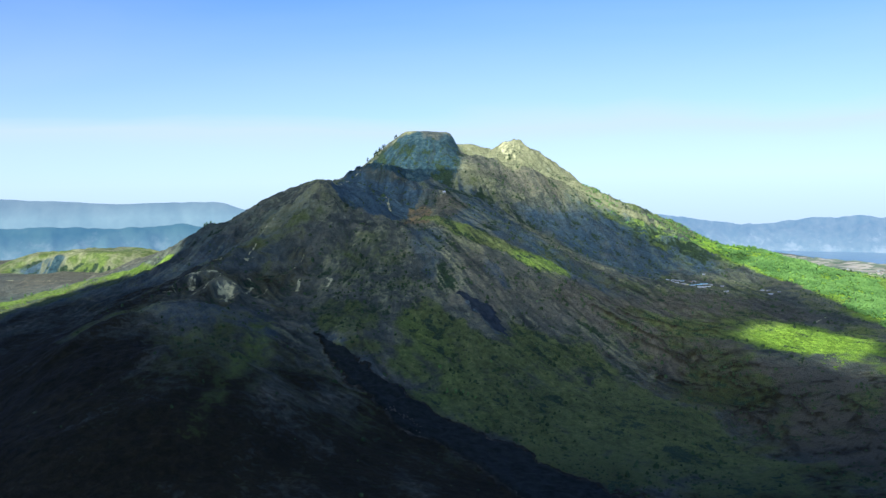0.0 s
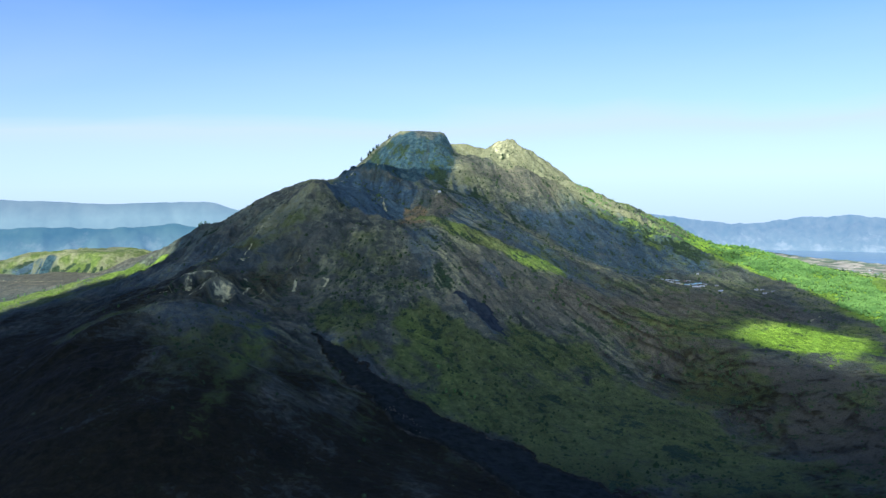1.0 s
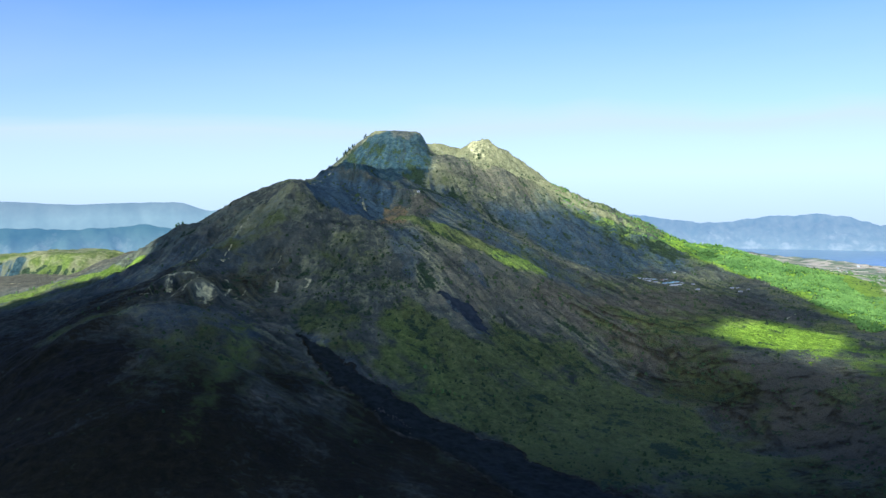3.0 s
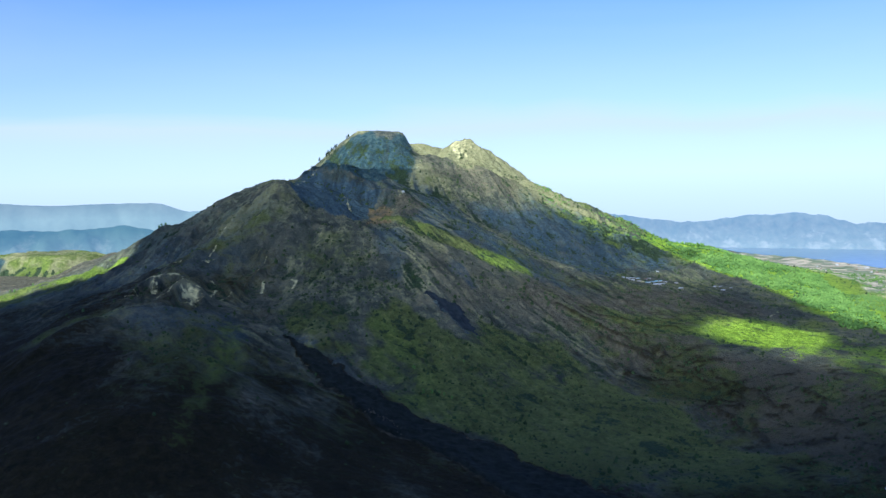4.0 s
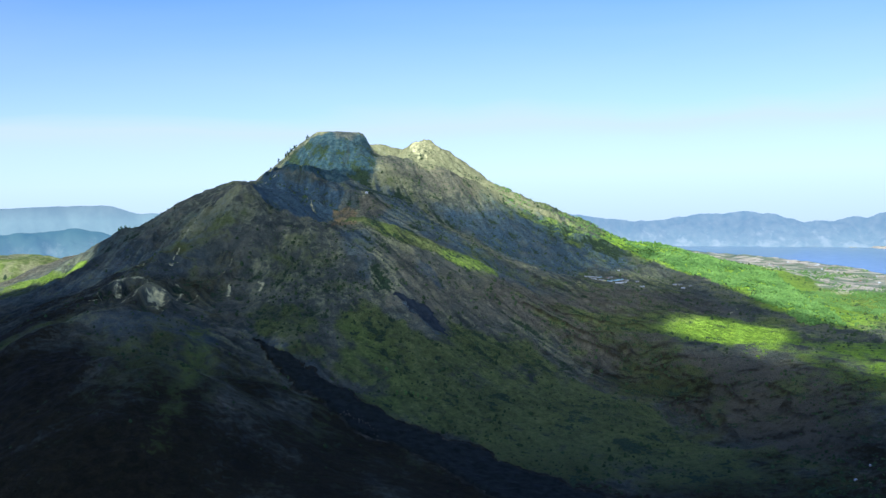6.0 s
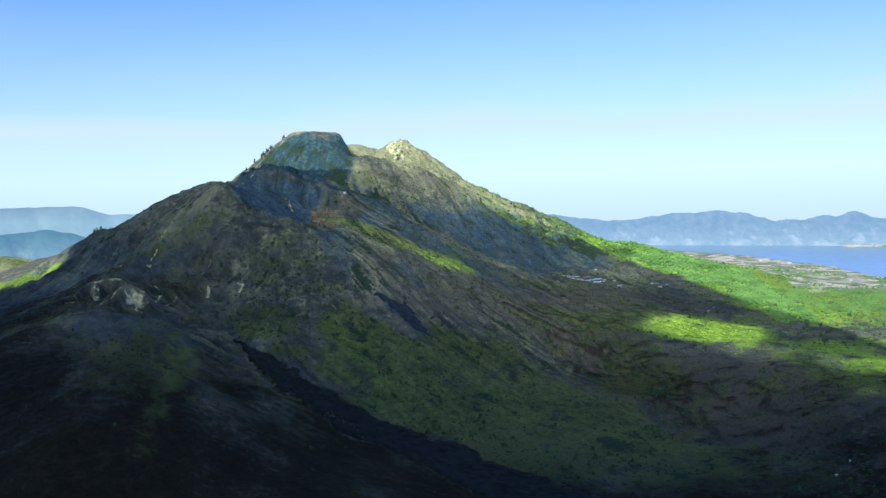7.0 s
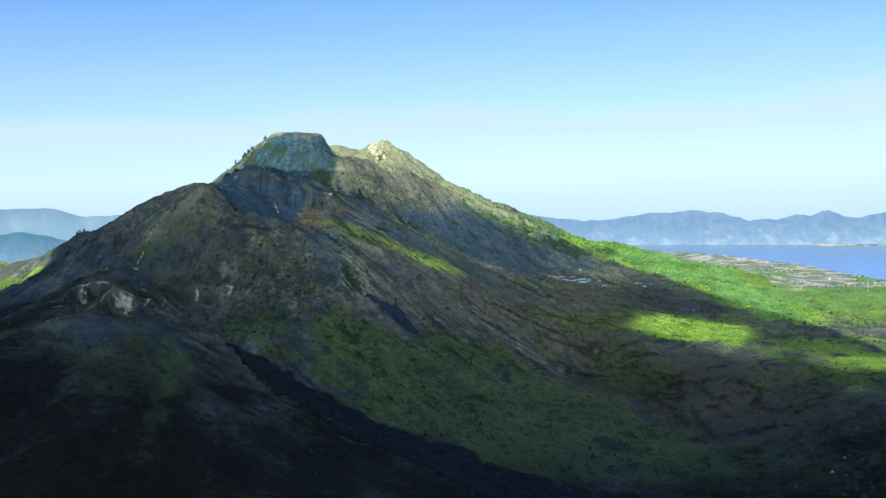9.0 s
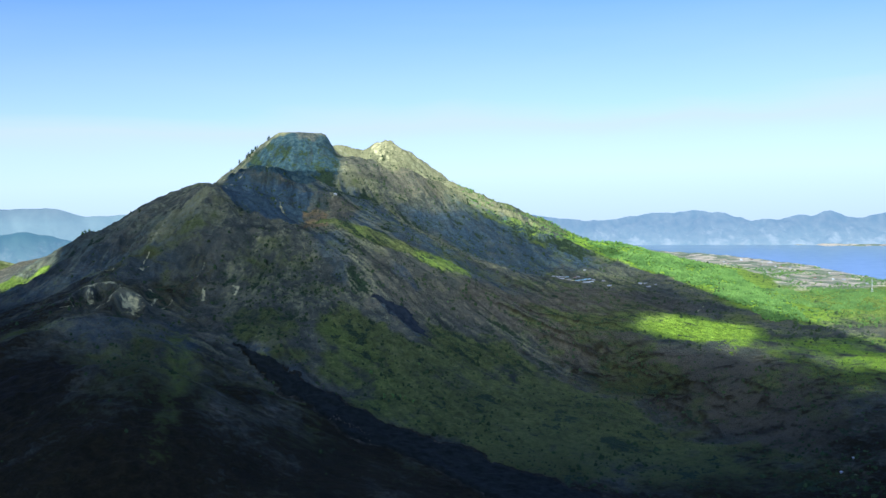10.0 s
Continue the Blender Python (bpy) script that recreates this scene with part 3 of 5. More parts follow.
SCRUB = [
    ([(-82, 1852), (-14, 1800), (44, 1753), (100, 1853), (156, 1834), (253, 1850), (294, 1767), (370, 1671), (446, 1633), (462, 1476), (515, 1415), (506, 1294), (242, 1280), (123, 1323), (96, 1366), (59, 1429), (-20, 1468), (-66, 1486), (-112, 1555), (-137, 1612), (-145, 1681), (-136, 1795)], 22, 0.85),  # green fan
    ([(-307, 1773), (-279, 1832), (-211, 1815), (-165, 1788), (-174, 1710), (-225, 1681), (-280, 1714)], 20, 0.75),  # gully head
    ([(-240, 1690), (-165, 1712), (-140, 1655), (-162, 1618), (-225, 1660)], 20, 0.55),  # edge of the lava flow
    ([(-533, 1542), (-496, 1624), (-436, 1668), (-385, 1718), (-376, 1536), (-367, 1263), (-411, 1227), (-461, 1321)], 60, 0.33),  # mottled knoll
    ([(-297, 2082), (-170, 2079), (-119, 1971), (-62, 1863), (-143, 1795), (-211, 1829), (-287, 1924), (-329, 2011)], 40, 0.44),  # buttress
    ([(304, 1439), (583, 1417), (638, 1245), (602, 1184), (250, 1248)], 35, 0.6),  # foot of the fan
    ([(-432, 2395), (-344, 2251), (-305, 2185), (-322, 2080), (-371, 2054), (-422, 2067), (-458, 2134), (-430, 2225)], 30, 0.15),  # shoulder slope
]
LUSH = [
    ([(-121, 1788), (-56, 1734), (-17, 1669), (-15, 1544), (28, 1478), (-65, 1504), (-112, 1589), (-132, 1684)], 40, 0.16),  # bright middle of the fan
]
RED = [
    ([(231, 2159), (364, 2132), (559, 2331), (802, 2366), (866, 2156), (636, 2115), (568, 1958), (588, 1838), (679, 1765), (796, 1671), (825, 1564), (652, 1269), (571, 1391), (537, 1466), (502, 1581), (464, 1688), (402, 1781), (336, 1898), (260, 1949), (180, 1992)], 40, 0.7),  # lava plain
    ([(12, 2105), (86, 2064), (188, 2047), (234, 1943), (156, 1834), (105, 1898), (55, 1870), (-2, 1901), (-25, 2031)], 25, 0.45),  # buttress side
    ([(-10, 2938), (93, 2852), (164, 2853), (278, 3050), (361, 2972), (313, 2778), (222, 2751), (135, 2742), (52, 2769), (-7, 2788)], 30, 0.55),  # upper slope
    ([(-145, 2299), (-104, 2356), (-79, 2278), (-92, 2188), (-145, 2147)], 6, 1.0),  # ochre lip
    ([(-89, 2383), (-14, 2414), (21, 2384), (-36, 2223), (-74, 2246)], 15, 0.7),  # bank above the strip
    ([(-558, 1472), (-445, 1340), (-441, 1202), (-505, 1247)], 30, 0.4),  # lower left
    ([(-137, 2965), (-59, 2974), (-74, 2920), (-132, 2911)], 14, 0.55),  # cap of the west summit
]
BUSH = [
    ([(-215, 2921), (-171, 2901), (-148, 2867), (-168, 2830), (-199, 2815)], 8, 0.62),  # summit hollow
    ([(-312, 2980), (-264, 2966), (-242, 2953), (-262, 2903), (-271, 2509)], 8, 0.5),  # summit ridge
    ([(-88, 2478), (56, 2713), (76, 2685), (-30, 2394), (-81, 2396)], 12, 0.55),  # below the hut
    ([(25, 2256), (79, 2371), (89, 2281), (39, 2181)], 8, 0.62),  # bank
    ([(-75, 2225), (-36, 2220), (-34, 2197), (-65, 2176)], 6, 0.5),  # over the strip
    ([(-53, 2135), (-23, 2151), (-27, 1974), (-4, 1927), (-8, 1887), (-50, 1885), (-61, 1964)], 22, 0.5),  # buttress gully
    ([(611, 2835), (680, 2755), (863, 2763), (742, 2668), (635, 2661), (600, 2723)], 15, 0.6),  # woods up the east flank
    ([(192, 1742), (305, 1814), (352, 1769), (221, 1687)], 15, 0.42),  # fan side patch
    ([(-489, 1551), (-422, 1589), (-378, 1366), (-377, 1276), (-415, 1258)], 18, 0.35),  # knoll patch
]
HAZY_MOSS = [
    ([(-340, 2545), (-300, 2933), (-233, 2961), (-186, 2964), (-59, 2969), (-6, 3179), (-16, 2774), (-36, 2723), (-115, 2478), (-178, 2464), (-246, 2502)], 15, 0.95),  # west summit
]
DRY = [
    ([(3, 3193), (133, 3144), (175, 3163), (297, 3197), (397, 3200), (477, 2986), (608, 2897), (520, 2835), (411, 2836), (299, 2804), (276, 3040), (164, 2853), (110, 2839)], 20, 0.85),  # rim and east peak: pale grass that also paints the sun on them
    ([(-489, 2164), (-418, 2239), (-361, 2222), (-383, 2173), (-439, 2098), (-483, 2053)], 15, 0.75),  # shoulder ribs
    ([(-85, 2779), (20, 2812), (85, 2751), (14, 2710), (-69, 2738)], 30, 0.75),  # saddle
]


def patches(x, y, areas):
    """How fully some patches of cover lie at each point."""
    out = np.zeros(np.shape(x))
    for corners, edge, amount in areas:
        c = np.array(corners)
        k = np.nonzero((x > c[:, 0].min() - edge) & (x < c[:, 0].max() + edge) & (y > c[:, 1].min() - edge) & (y < c[:, 1].max() + edge))[0]
        if len(k):
            px, py = x[k], y[k]
            d = near_line(px, py, [(u, w, 1) for u, w in corners + corners[:1]])
            d = np.where(inside(px, py, corners), d, -d)
            out[k] = np.maximum(out[k], amount * smooth(-edge, edge, d))
    return out


def wooded(x, y):
    """1 in the sunny woods past the right foot of the volcano."""
    return smooth(-40, 60, x - np.interp(y, [1900, 2104, 2348, 2524, 2620, 2800, 3200], [1060, 985, 955, 900, 770, 720, 820]) + 30 * fbm(x, y, 150, 3, shift=14.0)) * smooth(1900, 2150, y)


def paint(me, v, hollow, rill=0.0):
    """Masks of what covers the land."""
    x, y, z = v[:, 0], v[:, 1], v[:, 2]
    n1, n2, n3 = fbm(x, y, 230, 4, shift=11.0), fbm(x, y, 70, 4, shift=12.0), fbm(x, y, 26, 3, shift=13.0)
    rill = rill * (0.35 + 0.75 * smooth(0.35, 0.7, vnoise(x / 150 + 7, y / 150)))
    px, py = x + 16 * n2 + 9 * n3, y + 22 * fbm(x, y, 70, 4, shift=12.7) + 12 * fbm(x, y, 26, 3, shift=13.7)
    rill = rill * (1 - 0.35 * patches(x, y, HAZY_MOSS))
    near_foot = smooth(1.1, 0.95, footprint(x, y))
    right_plain = smooth(100, 350, x) * smooth(2500, 2300, y)
    # two sun patches, painted in brighter green with less dark cover
    sun_patch = np.exp(-(((x - 745) / 150) ** 2 + ((y - 1965) / 150) ** 2) ** 2)
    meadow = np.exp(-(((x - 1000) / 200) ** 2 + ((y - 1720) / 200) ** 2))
    rim = smooth(-60, 20, x) * smooth(3060, 3120, y)
    shoulder = smooth(-60, -220, x) * smooth(1900, 2050, y) * smooth(2800, 2650, y)
    fan = patches(px, py, SCRUB[:1]) / 0.85
    bowl = inside(x + 6 * n3, y + 6 * n3, BOWL)
    # the band of sunlight on the buttress, also painted greener
    strip = near_line(x + 16 * n2, y + 16 * n2, [(-110, 2215, 14), (-60, 2192, 20), (10, 2172, 30), (70, 2145, 34), (140, 2140, 36), (219, 2170, 30)])
    rib = near_line(px, py, [(-388, 1690, 16), (-368, 1560, 18), (-352, 1400, 14), (-350, 1270, 9), (-352, 1130, 14)])
    crest = near_line(px, py, [(-690, 1545, 26), (-640, 1600, 30), (-585, 1640, 26)])
    belt = near_line(x + 10 * n3, y + 10 * n3, [(-1500, 1800, 60), (-1102, 2110, 46), (-1020, 2170, 38), (-917, 2194, 28), (-850, 2190, 22), (-733, 2170, 16)])
    verge = near_line(px, py, [(-1300, 1780, 90), (-1100, 1960, 70), (-1020, 2090, 56), (-930, 2140, 40), (-850, 2150, 28), (-760, 2140, 20)])
    cinders = smooth(-700, -850, x) * smooth(2000, 2200, y)
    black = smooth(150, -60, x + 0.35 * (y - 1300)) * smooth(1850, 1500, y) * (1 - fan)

    # olive scrub and grass
    scrub = 0.20 + 0.34 * n1 + 0.22 * n2 + 0.16 * rill
    scrub = np.maximum(scrub, patches(px, py, SCRUB) * (1 + 0.3 * n1 + 0.45 * n2) + 0.12 * rill)
    scrub = np.maximum(scrub, right_plain * (0.27 + 0.45 * n1 + 0.4 * n2))
    scrub = np.maximum(scrub, 0.95 * wooded(x, y)) + 0.6 * sun_patch + 0.36 * meadow
    scrub = scrub + 0.22 * smooth(300, 550, x) * smooth(2550, 2800, y)
    scrub = scrub + 0.7 * smooth(1.6, 0.7, strip) + 0.22 * smooth(2.4, 0.3, rib) * (1 + 1.2 * n3) + 0.28 * smooth(2.2, 0.4, crest)
    scrub = np.maximum(scrub * (1 - 0.8 * cinders), np.maximum((0.85 + 0.4 * n2 + 0.3 * n3) * smooth(1.5, 0.7, belt), (0.62 + 0.5 * n2) * smooth(1.6, 0.7, verge)))
    scrub = scrub + 0.30 * black * (1 + 1.5 * n2) * smooth(-620, -480, x) + 0.06 * smooth(820, 900, x) * smooth(1250, 1150, x) * smooth(1400, 1500, y) * smooth(2050, 1950, y)
    scrub = scrub * (1 - 0.75 * patches(px, py, DRY[:1]) * smooth(700, 420, x)) * (1 - 0.6 * patches(px, py, RED[2:3]))
    attribute(me, "scrub", np.clip(scrub * (1 - 0.7 * bowl) * (1 - 0.55 * patches(px, py, HAZY_MOSS)), 0, 1))
    lush_lit = (-0.1 + 0.36 * smooth(40, 170, x) + 0.5 * n2) * smooth(1.6, 0.8, strip) + (0.34 + 0.5 * n2) * smooth(1.6, 0.8, belt) + wooded(x, y) * (1 - 0.55 * smooth(1080, 1300, x)) + 0.14 * smooth(2.0, 0.4, rib) + 0.12 * smooth(1.6, 0.4, crest)
    lush_lit = lush_lit + smooth(350, 600, x) * smooth(2600, 2800, y) * 0.4 + patches(px, py, LUSH) * (0.8 + n2) + sun_patch + meadow + 0.12 * smooth(820, 900, x) * smooth(1400, 1500, y) * smooth(2050, 1950, y)
    attribute(me, "lush_lit", np.clip(lush_lit, 0, 1))

    # dark bush in hollows and gullies, which also draws their shade
    bush_shade = 0.02 + 0.12 * np.clip(hollow, -2, 4) + 0.25 * n2 - 0.22 * rill - 0.2 * shoulder - 0.25 * smooth(-650, -800, x) + 0.35 * smooth(1.8, 1.0, belt)
    bush_shade = bush_shade + 0.16 * right_plain * n2 + 0.10 * smooth(250, 450, x) * smooth(2500, 2700, y) + 0.5 * np.exp(-(((x + 625) / 40) ** 2 + ((y - 2230) / 50) ** 2))
    bush_shade = bush_shade + patches(px, py, BUSH) * (1 + 0.6 * n3) + fan * (0.10 + 0.5 * n2 + 0.2 * n1 + 0.25 * n3) + 0.5 * patches(px, py, HAZY_MOSS) * (0.72 + 1.9 * fbm(x + 0.5 * y, y * 0.5, 60, 4, shift=18.0) + 1.5 * fbm(x, y, 22, 3, shift=19.0))
    bush_shade = bush_shade + 0.22 * patches(px, py, SCRUB[1:3] + SCRUB[4:5]) + 0.12 * sun_patch * ridged(x, y * 2.2, 30, 3, 38.0) + 0.16 * smooth(1.8, 0.8, strip) * (1 + 2.5 * n3) - 0.25 * rim - 0.12 * sun_patch + 0.45 * sun_patch * n2
    attribute(me, "bush_shade", np.clip(bush_shade * (1 - 0.5 * black), 0, 0.78))

    # black lava and ash, also used to darken shaded ground
    tx, ty = x + 30 * fbm(x, y, 60, 5, 0.66, shift=12.0), y + 22 * fbm(x, y, 60, 5, 0.66, shift=17.0)
    lava = 0.9 * smooth(1.5, 0.85, near_line(tx, ty, LAVA_TONGUE))
    qx, qy = x + 70 * fbm(x, y, 200, 4, shift=5.5), y + 70 * fbm(x, y, 200, 4, shift=6.5)
    curl = 0.6 * ridged(qx * 0.55 + qy * 0.3, qy - 0.25 * qx, 20, 4, 33.0) + 0.4 * ridged(qx * 0.7, qy, 70, 3, 34.0)
    lava = np.maximum(lava, right_plain * (0.14 + 0.22 * smooth(2000, 1700, y) + 0.2 * n1 + 0.34 * smooth(0.62, 0.84, curl)) * (1 - 0.6 * fan))
    lava = np.maximum(lava, 0.62 * smooth(1.6, 0.7, flow_ridges(x, y)))
    lava = np.maximum(lava, 0.2 * bowl * (1 - rill))
    # pits coloured dark to deepen the shade inside them
    for cx, cy, rx, ry, k in ((-498, 1730, 10, 18, 0.4), (-534, 1812, 18, 34, 0.5), (-574, 1800, 12, 26, 0.4)):
        lava = np.maximum(lava, k * smooth(1.3, 0.7, np.hypot((x - cx) / rx, (y - cy) / ry)))
    # foreground and lower left coloured darker for cloud shade and lens falloff
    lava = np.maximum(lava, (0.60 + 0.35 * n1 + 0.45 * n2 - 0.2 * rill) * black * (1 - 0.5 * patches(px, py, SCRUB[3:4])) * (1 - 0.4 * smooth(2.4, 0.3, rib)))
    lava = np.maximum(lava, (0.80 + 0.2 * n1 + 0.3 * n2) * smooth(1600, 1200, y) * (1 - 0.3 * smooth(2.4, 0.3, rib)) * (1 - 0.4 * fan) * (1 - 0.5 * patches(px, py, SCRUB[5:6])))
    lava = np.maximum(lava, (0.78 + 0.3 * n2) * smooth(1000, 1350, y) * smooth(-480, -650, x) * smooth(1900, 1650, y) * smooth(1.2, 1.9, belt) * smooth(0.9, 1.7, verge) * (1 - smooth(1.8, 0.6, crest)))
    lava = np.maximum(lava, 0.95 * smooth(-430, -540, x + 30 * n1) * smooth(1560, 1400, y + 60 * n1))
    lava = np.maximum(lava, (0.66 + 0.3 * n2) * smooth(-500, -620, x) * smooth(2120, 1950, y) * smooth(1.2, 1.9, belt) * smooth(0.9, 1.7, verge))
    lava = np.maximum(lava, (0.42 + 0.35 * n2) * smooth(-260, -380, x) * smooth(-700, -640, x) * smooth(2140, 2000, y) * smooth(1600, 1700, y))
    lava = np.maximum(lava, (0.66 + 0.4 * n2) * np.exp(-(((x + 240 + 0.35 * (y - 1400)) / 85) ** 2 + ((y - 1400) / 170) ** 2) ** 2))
    attribute(me, "lava", np.clip(lava * (1 - 0.85 * sun_patch) * (1 - 0.45 * smooth(850, 1000, x) * smooth(1500, 1650, y)) - 0.3 * smooth(1.6, 0.4, crest), 0, 1))

    # blue-grey scoria and mossy summit rock tinted with haze and shade, brown earth, ochre, dry grass
    hazy_slate = patches(px, py, HAZY_SLATE) * (1 + 0.45 * n2 - 0.12 * rill) + 0.10 * smooth(-420, -560, x) * smooth(1650, 1850, y) + 0.12 * smooth(-60, 120, z) * (1 + n1 - rill)
    hazy_slate = hazy_slate + 0.28 * smooth(-740, -860, x) * smooth(2200, 2350, y) * (1 - smooth(2600, 2700, y)) + 0.5 * smooth(1.6, 0.8, near_line(x + 12 * n3, y + 12 * n3, LAVA_PATCH))
    attribute(me, "hazy_slate", np.clip(hazy_slate, 0, 0.95))
    hazy_moss = patches(px, py, HAZY_MOSS) + 0.35 * smooth(150, 400, x) * smooth(2400, 2600, y) * smooth(2950, 2800, y) + 0.3 * shoulder * smooth(-250, -450, x) + 0.25 * rill + 0.3 * n2
    attribute(me, "hazy_moss", np.clip(np.maximum(hazy_moss, 0.45 * bowl), 0, 0.9))
    red = patches(px, py, RED) * (1 + 0.4 * n2 + 0.3 * rill) + 0.3 * np.exp(-(((x + 430) / 30) ** 2 + ((y - 2150) / 130) ** 2)) + 0.25 * fan * smooth(0.0, 0.3, n2)
    red = red + 0.6 * np.exp(-(((x - 860) / 60) ** 2 + ((y - 2520) / 40) ** 2)) + 0.75 * smooth(-740, -840, x) * smooth(2180, 2300, y) * (1 + 0.6 * n1) + 0.25 * right_plain * (1 - fan)
    attribute(me, "red", np.where(bowl, 0.15, np.clip(red, 0, 1)))
    attribute(me, "ochre", np.clip(patches(px, py, RED[3:4]) * (0.62 + 0.6 * n3), 0, 1))
    dry = 0.26 + 0.35 * n2 + 0.2 * n3 + 0.3 * rill + 0.12 * smooth(100, 300, z) + 0.15 * smooth(380, 480, z) + patches(px, py, DRY) + 0.5 * rim + 0.15 * smooth(498, 514, z)
    dry = dry * (1 - 0.6 * smooth(1700, 1400, y)) * (1 - 0.8 * smooth(-740, -860, x) * smooth(2150, 2300, y))
    attribute(me, "dry", np.where(bowl, 0.1, np.clip(dry, 0, 1)))

    # bare pale rock: crater walls, slides, tracks
    pale = 0.0
    wall = np.hypot((x + 476) / 24, (y - 1768) / 38)
    pale = np.maximum(pale, np.exp(-(wall / 0.95) ** 4) * smooth(-20, 4, x + 494 + 0.3 * (y - 1745)) * (0.80 + 0.7 * n3 + 1.1 * (ridged(x, y * 0.3, 16, 3, 37.0) - 0.62)))
    for cx, cy, rx, ry, k in ((-534, 1822, 27, 46, 0.62), (-574, 1806, 20, 34, 0.60), (-446, 1850, 30, 34, 0.46)):
        ring = np.hypot((x - cx) / rx, (y - cy) / ry)
        pale = np.maximum(pale, k * np.exp(-((ring - 1.08) / 0.13) ** 2) * (0.85 + 0.8 * n3))
    for cx, cy, rx, ry in ((-556, 1796, 6, 16), (-358, 1907, 4, 26), (-585, 1748, 8, 5)):
        pale = np.maximum(pale, np.exp(-(((x - cx) / rx) ** 2 + ((y - cy) / ry) ** 2)))
    for line, k in (([(-532, 1722, 2), (-511, 1735, 2), (-508, 1775, 2), (-506, 1815, 2), (-499, 1840, 3)], 0.5), ([(-448, 1812, 2), (-442, 1850, 2)], 0.66), ([(-360, 1990, 1.5), (-372, 1940, 1.5)], 0.5),
                    ([(-484, 1998, 1.2), (-478, 2046, 1.2)], 0.7), ([(-308, 1930, 1.5), (-290, 1926, 2), (-296, 1899, 2)], 0.7), ([(-1300, 2525, 7), (-1169, 2493, 6), (-1100, 2478, 4)], 0.5), ([(-218, 2405, 1.5), (-202, 2341, 2), (-188, 2270, 2.5)], 0.62),
                    ([(-600, 1757, 1.5), (-585, 1752, 1.5)], 0.7), ([(-482, 2120, 2), (-440, 2210, 2), (-415, 2250, 2)], 0.42), ([(-640, 2040, 3), (-567, 1980, 3), (-516, 1969, 3), (-470, 1990, 3)], 0.4),
                    ([(-345, 2400, 3), (-315, 2490, 3), (-286, 2528, 3), (-238, 2528, 3), (-176, 2460, 3), (-111, 2446, 3)], 0.38), ([(690, 2378, 3), (640, 2388, 3), (560, 2440, 3)], 0.6), ([(828, 2145, 2), (881, 2209, 2)], 0.6)):
        pale = np.maximum(pale, k * smooth(2.2, 0.7, near_line(x + 3 * n3, y + 3 * n3, line)))
    pale = np.maximum(pale, (0.62 + 0.9 * (ridged(x, y * 0.25, 24, 3, 36.0) - 0.62)) * np.exp(-(((x - 160) / 46) ** 2 + ((y - 3160) / 60) ** 2) ** 2))
    attribute(me, "pale", np.clip(0.9 * pale, 0, 1))
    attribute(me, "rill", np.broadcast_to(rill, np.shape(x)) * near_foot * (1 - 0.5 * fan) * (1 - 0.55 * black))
    field = smooth(1180, 1330, x + 120 * n1) * smooth(2330, 2480, y + 60 * n1)
    attribute(me, "field", np.clip(field, 0, 1))


def height_over(line, thick):
    def z(x, y):
        d = near_line(x + 30 * fbm(x, y, 60, 5, 0.66, shift=12.0), y + 22 * fbm(x, y, 60, 5, 0.66, shift=17.0), line)
        return height(x, y) - 2.5 + (thick + 2.5 + 2.2 * fbm(x, y, 16, 3, shift=51.0)) * smooth(1.12, 0.85, d)
    return z


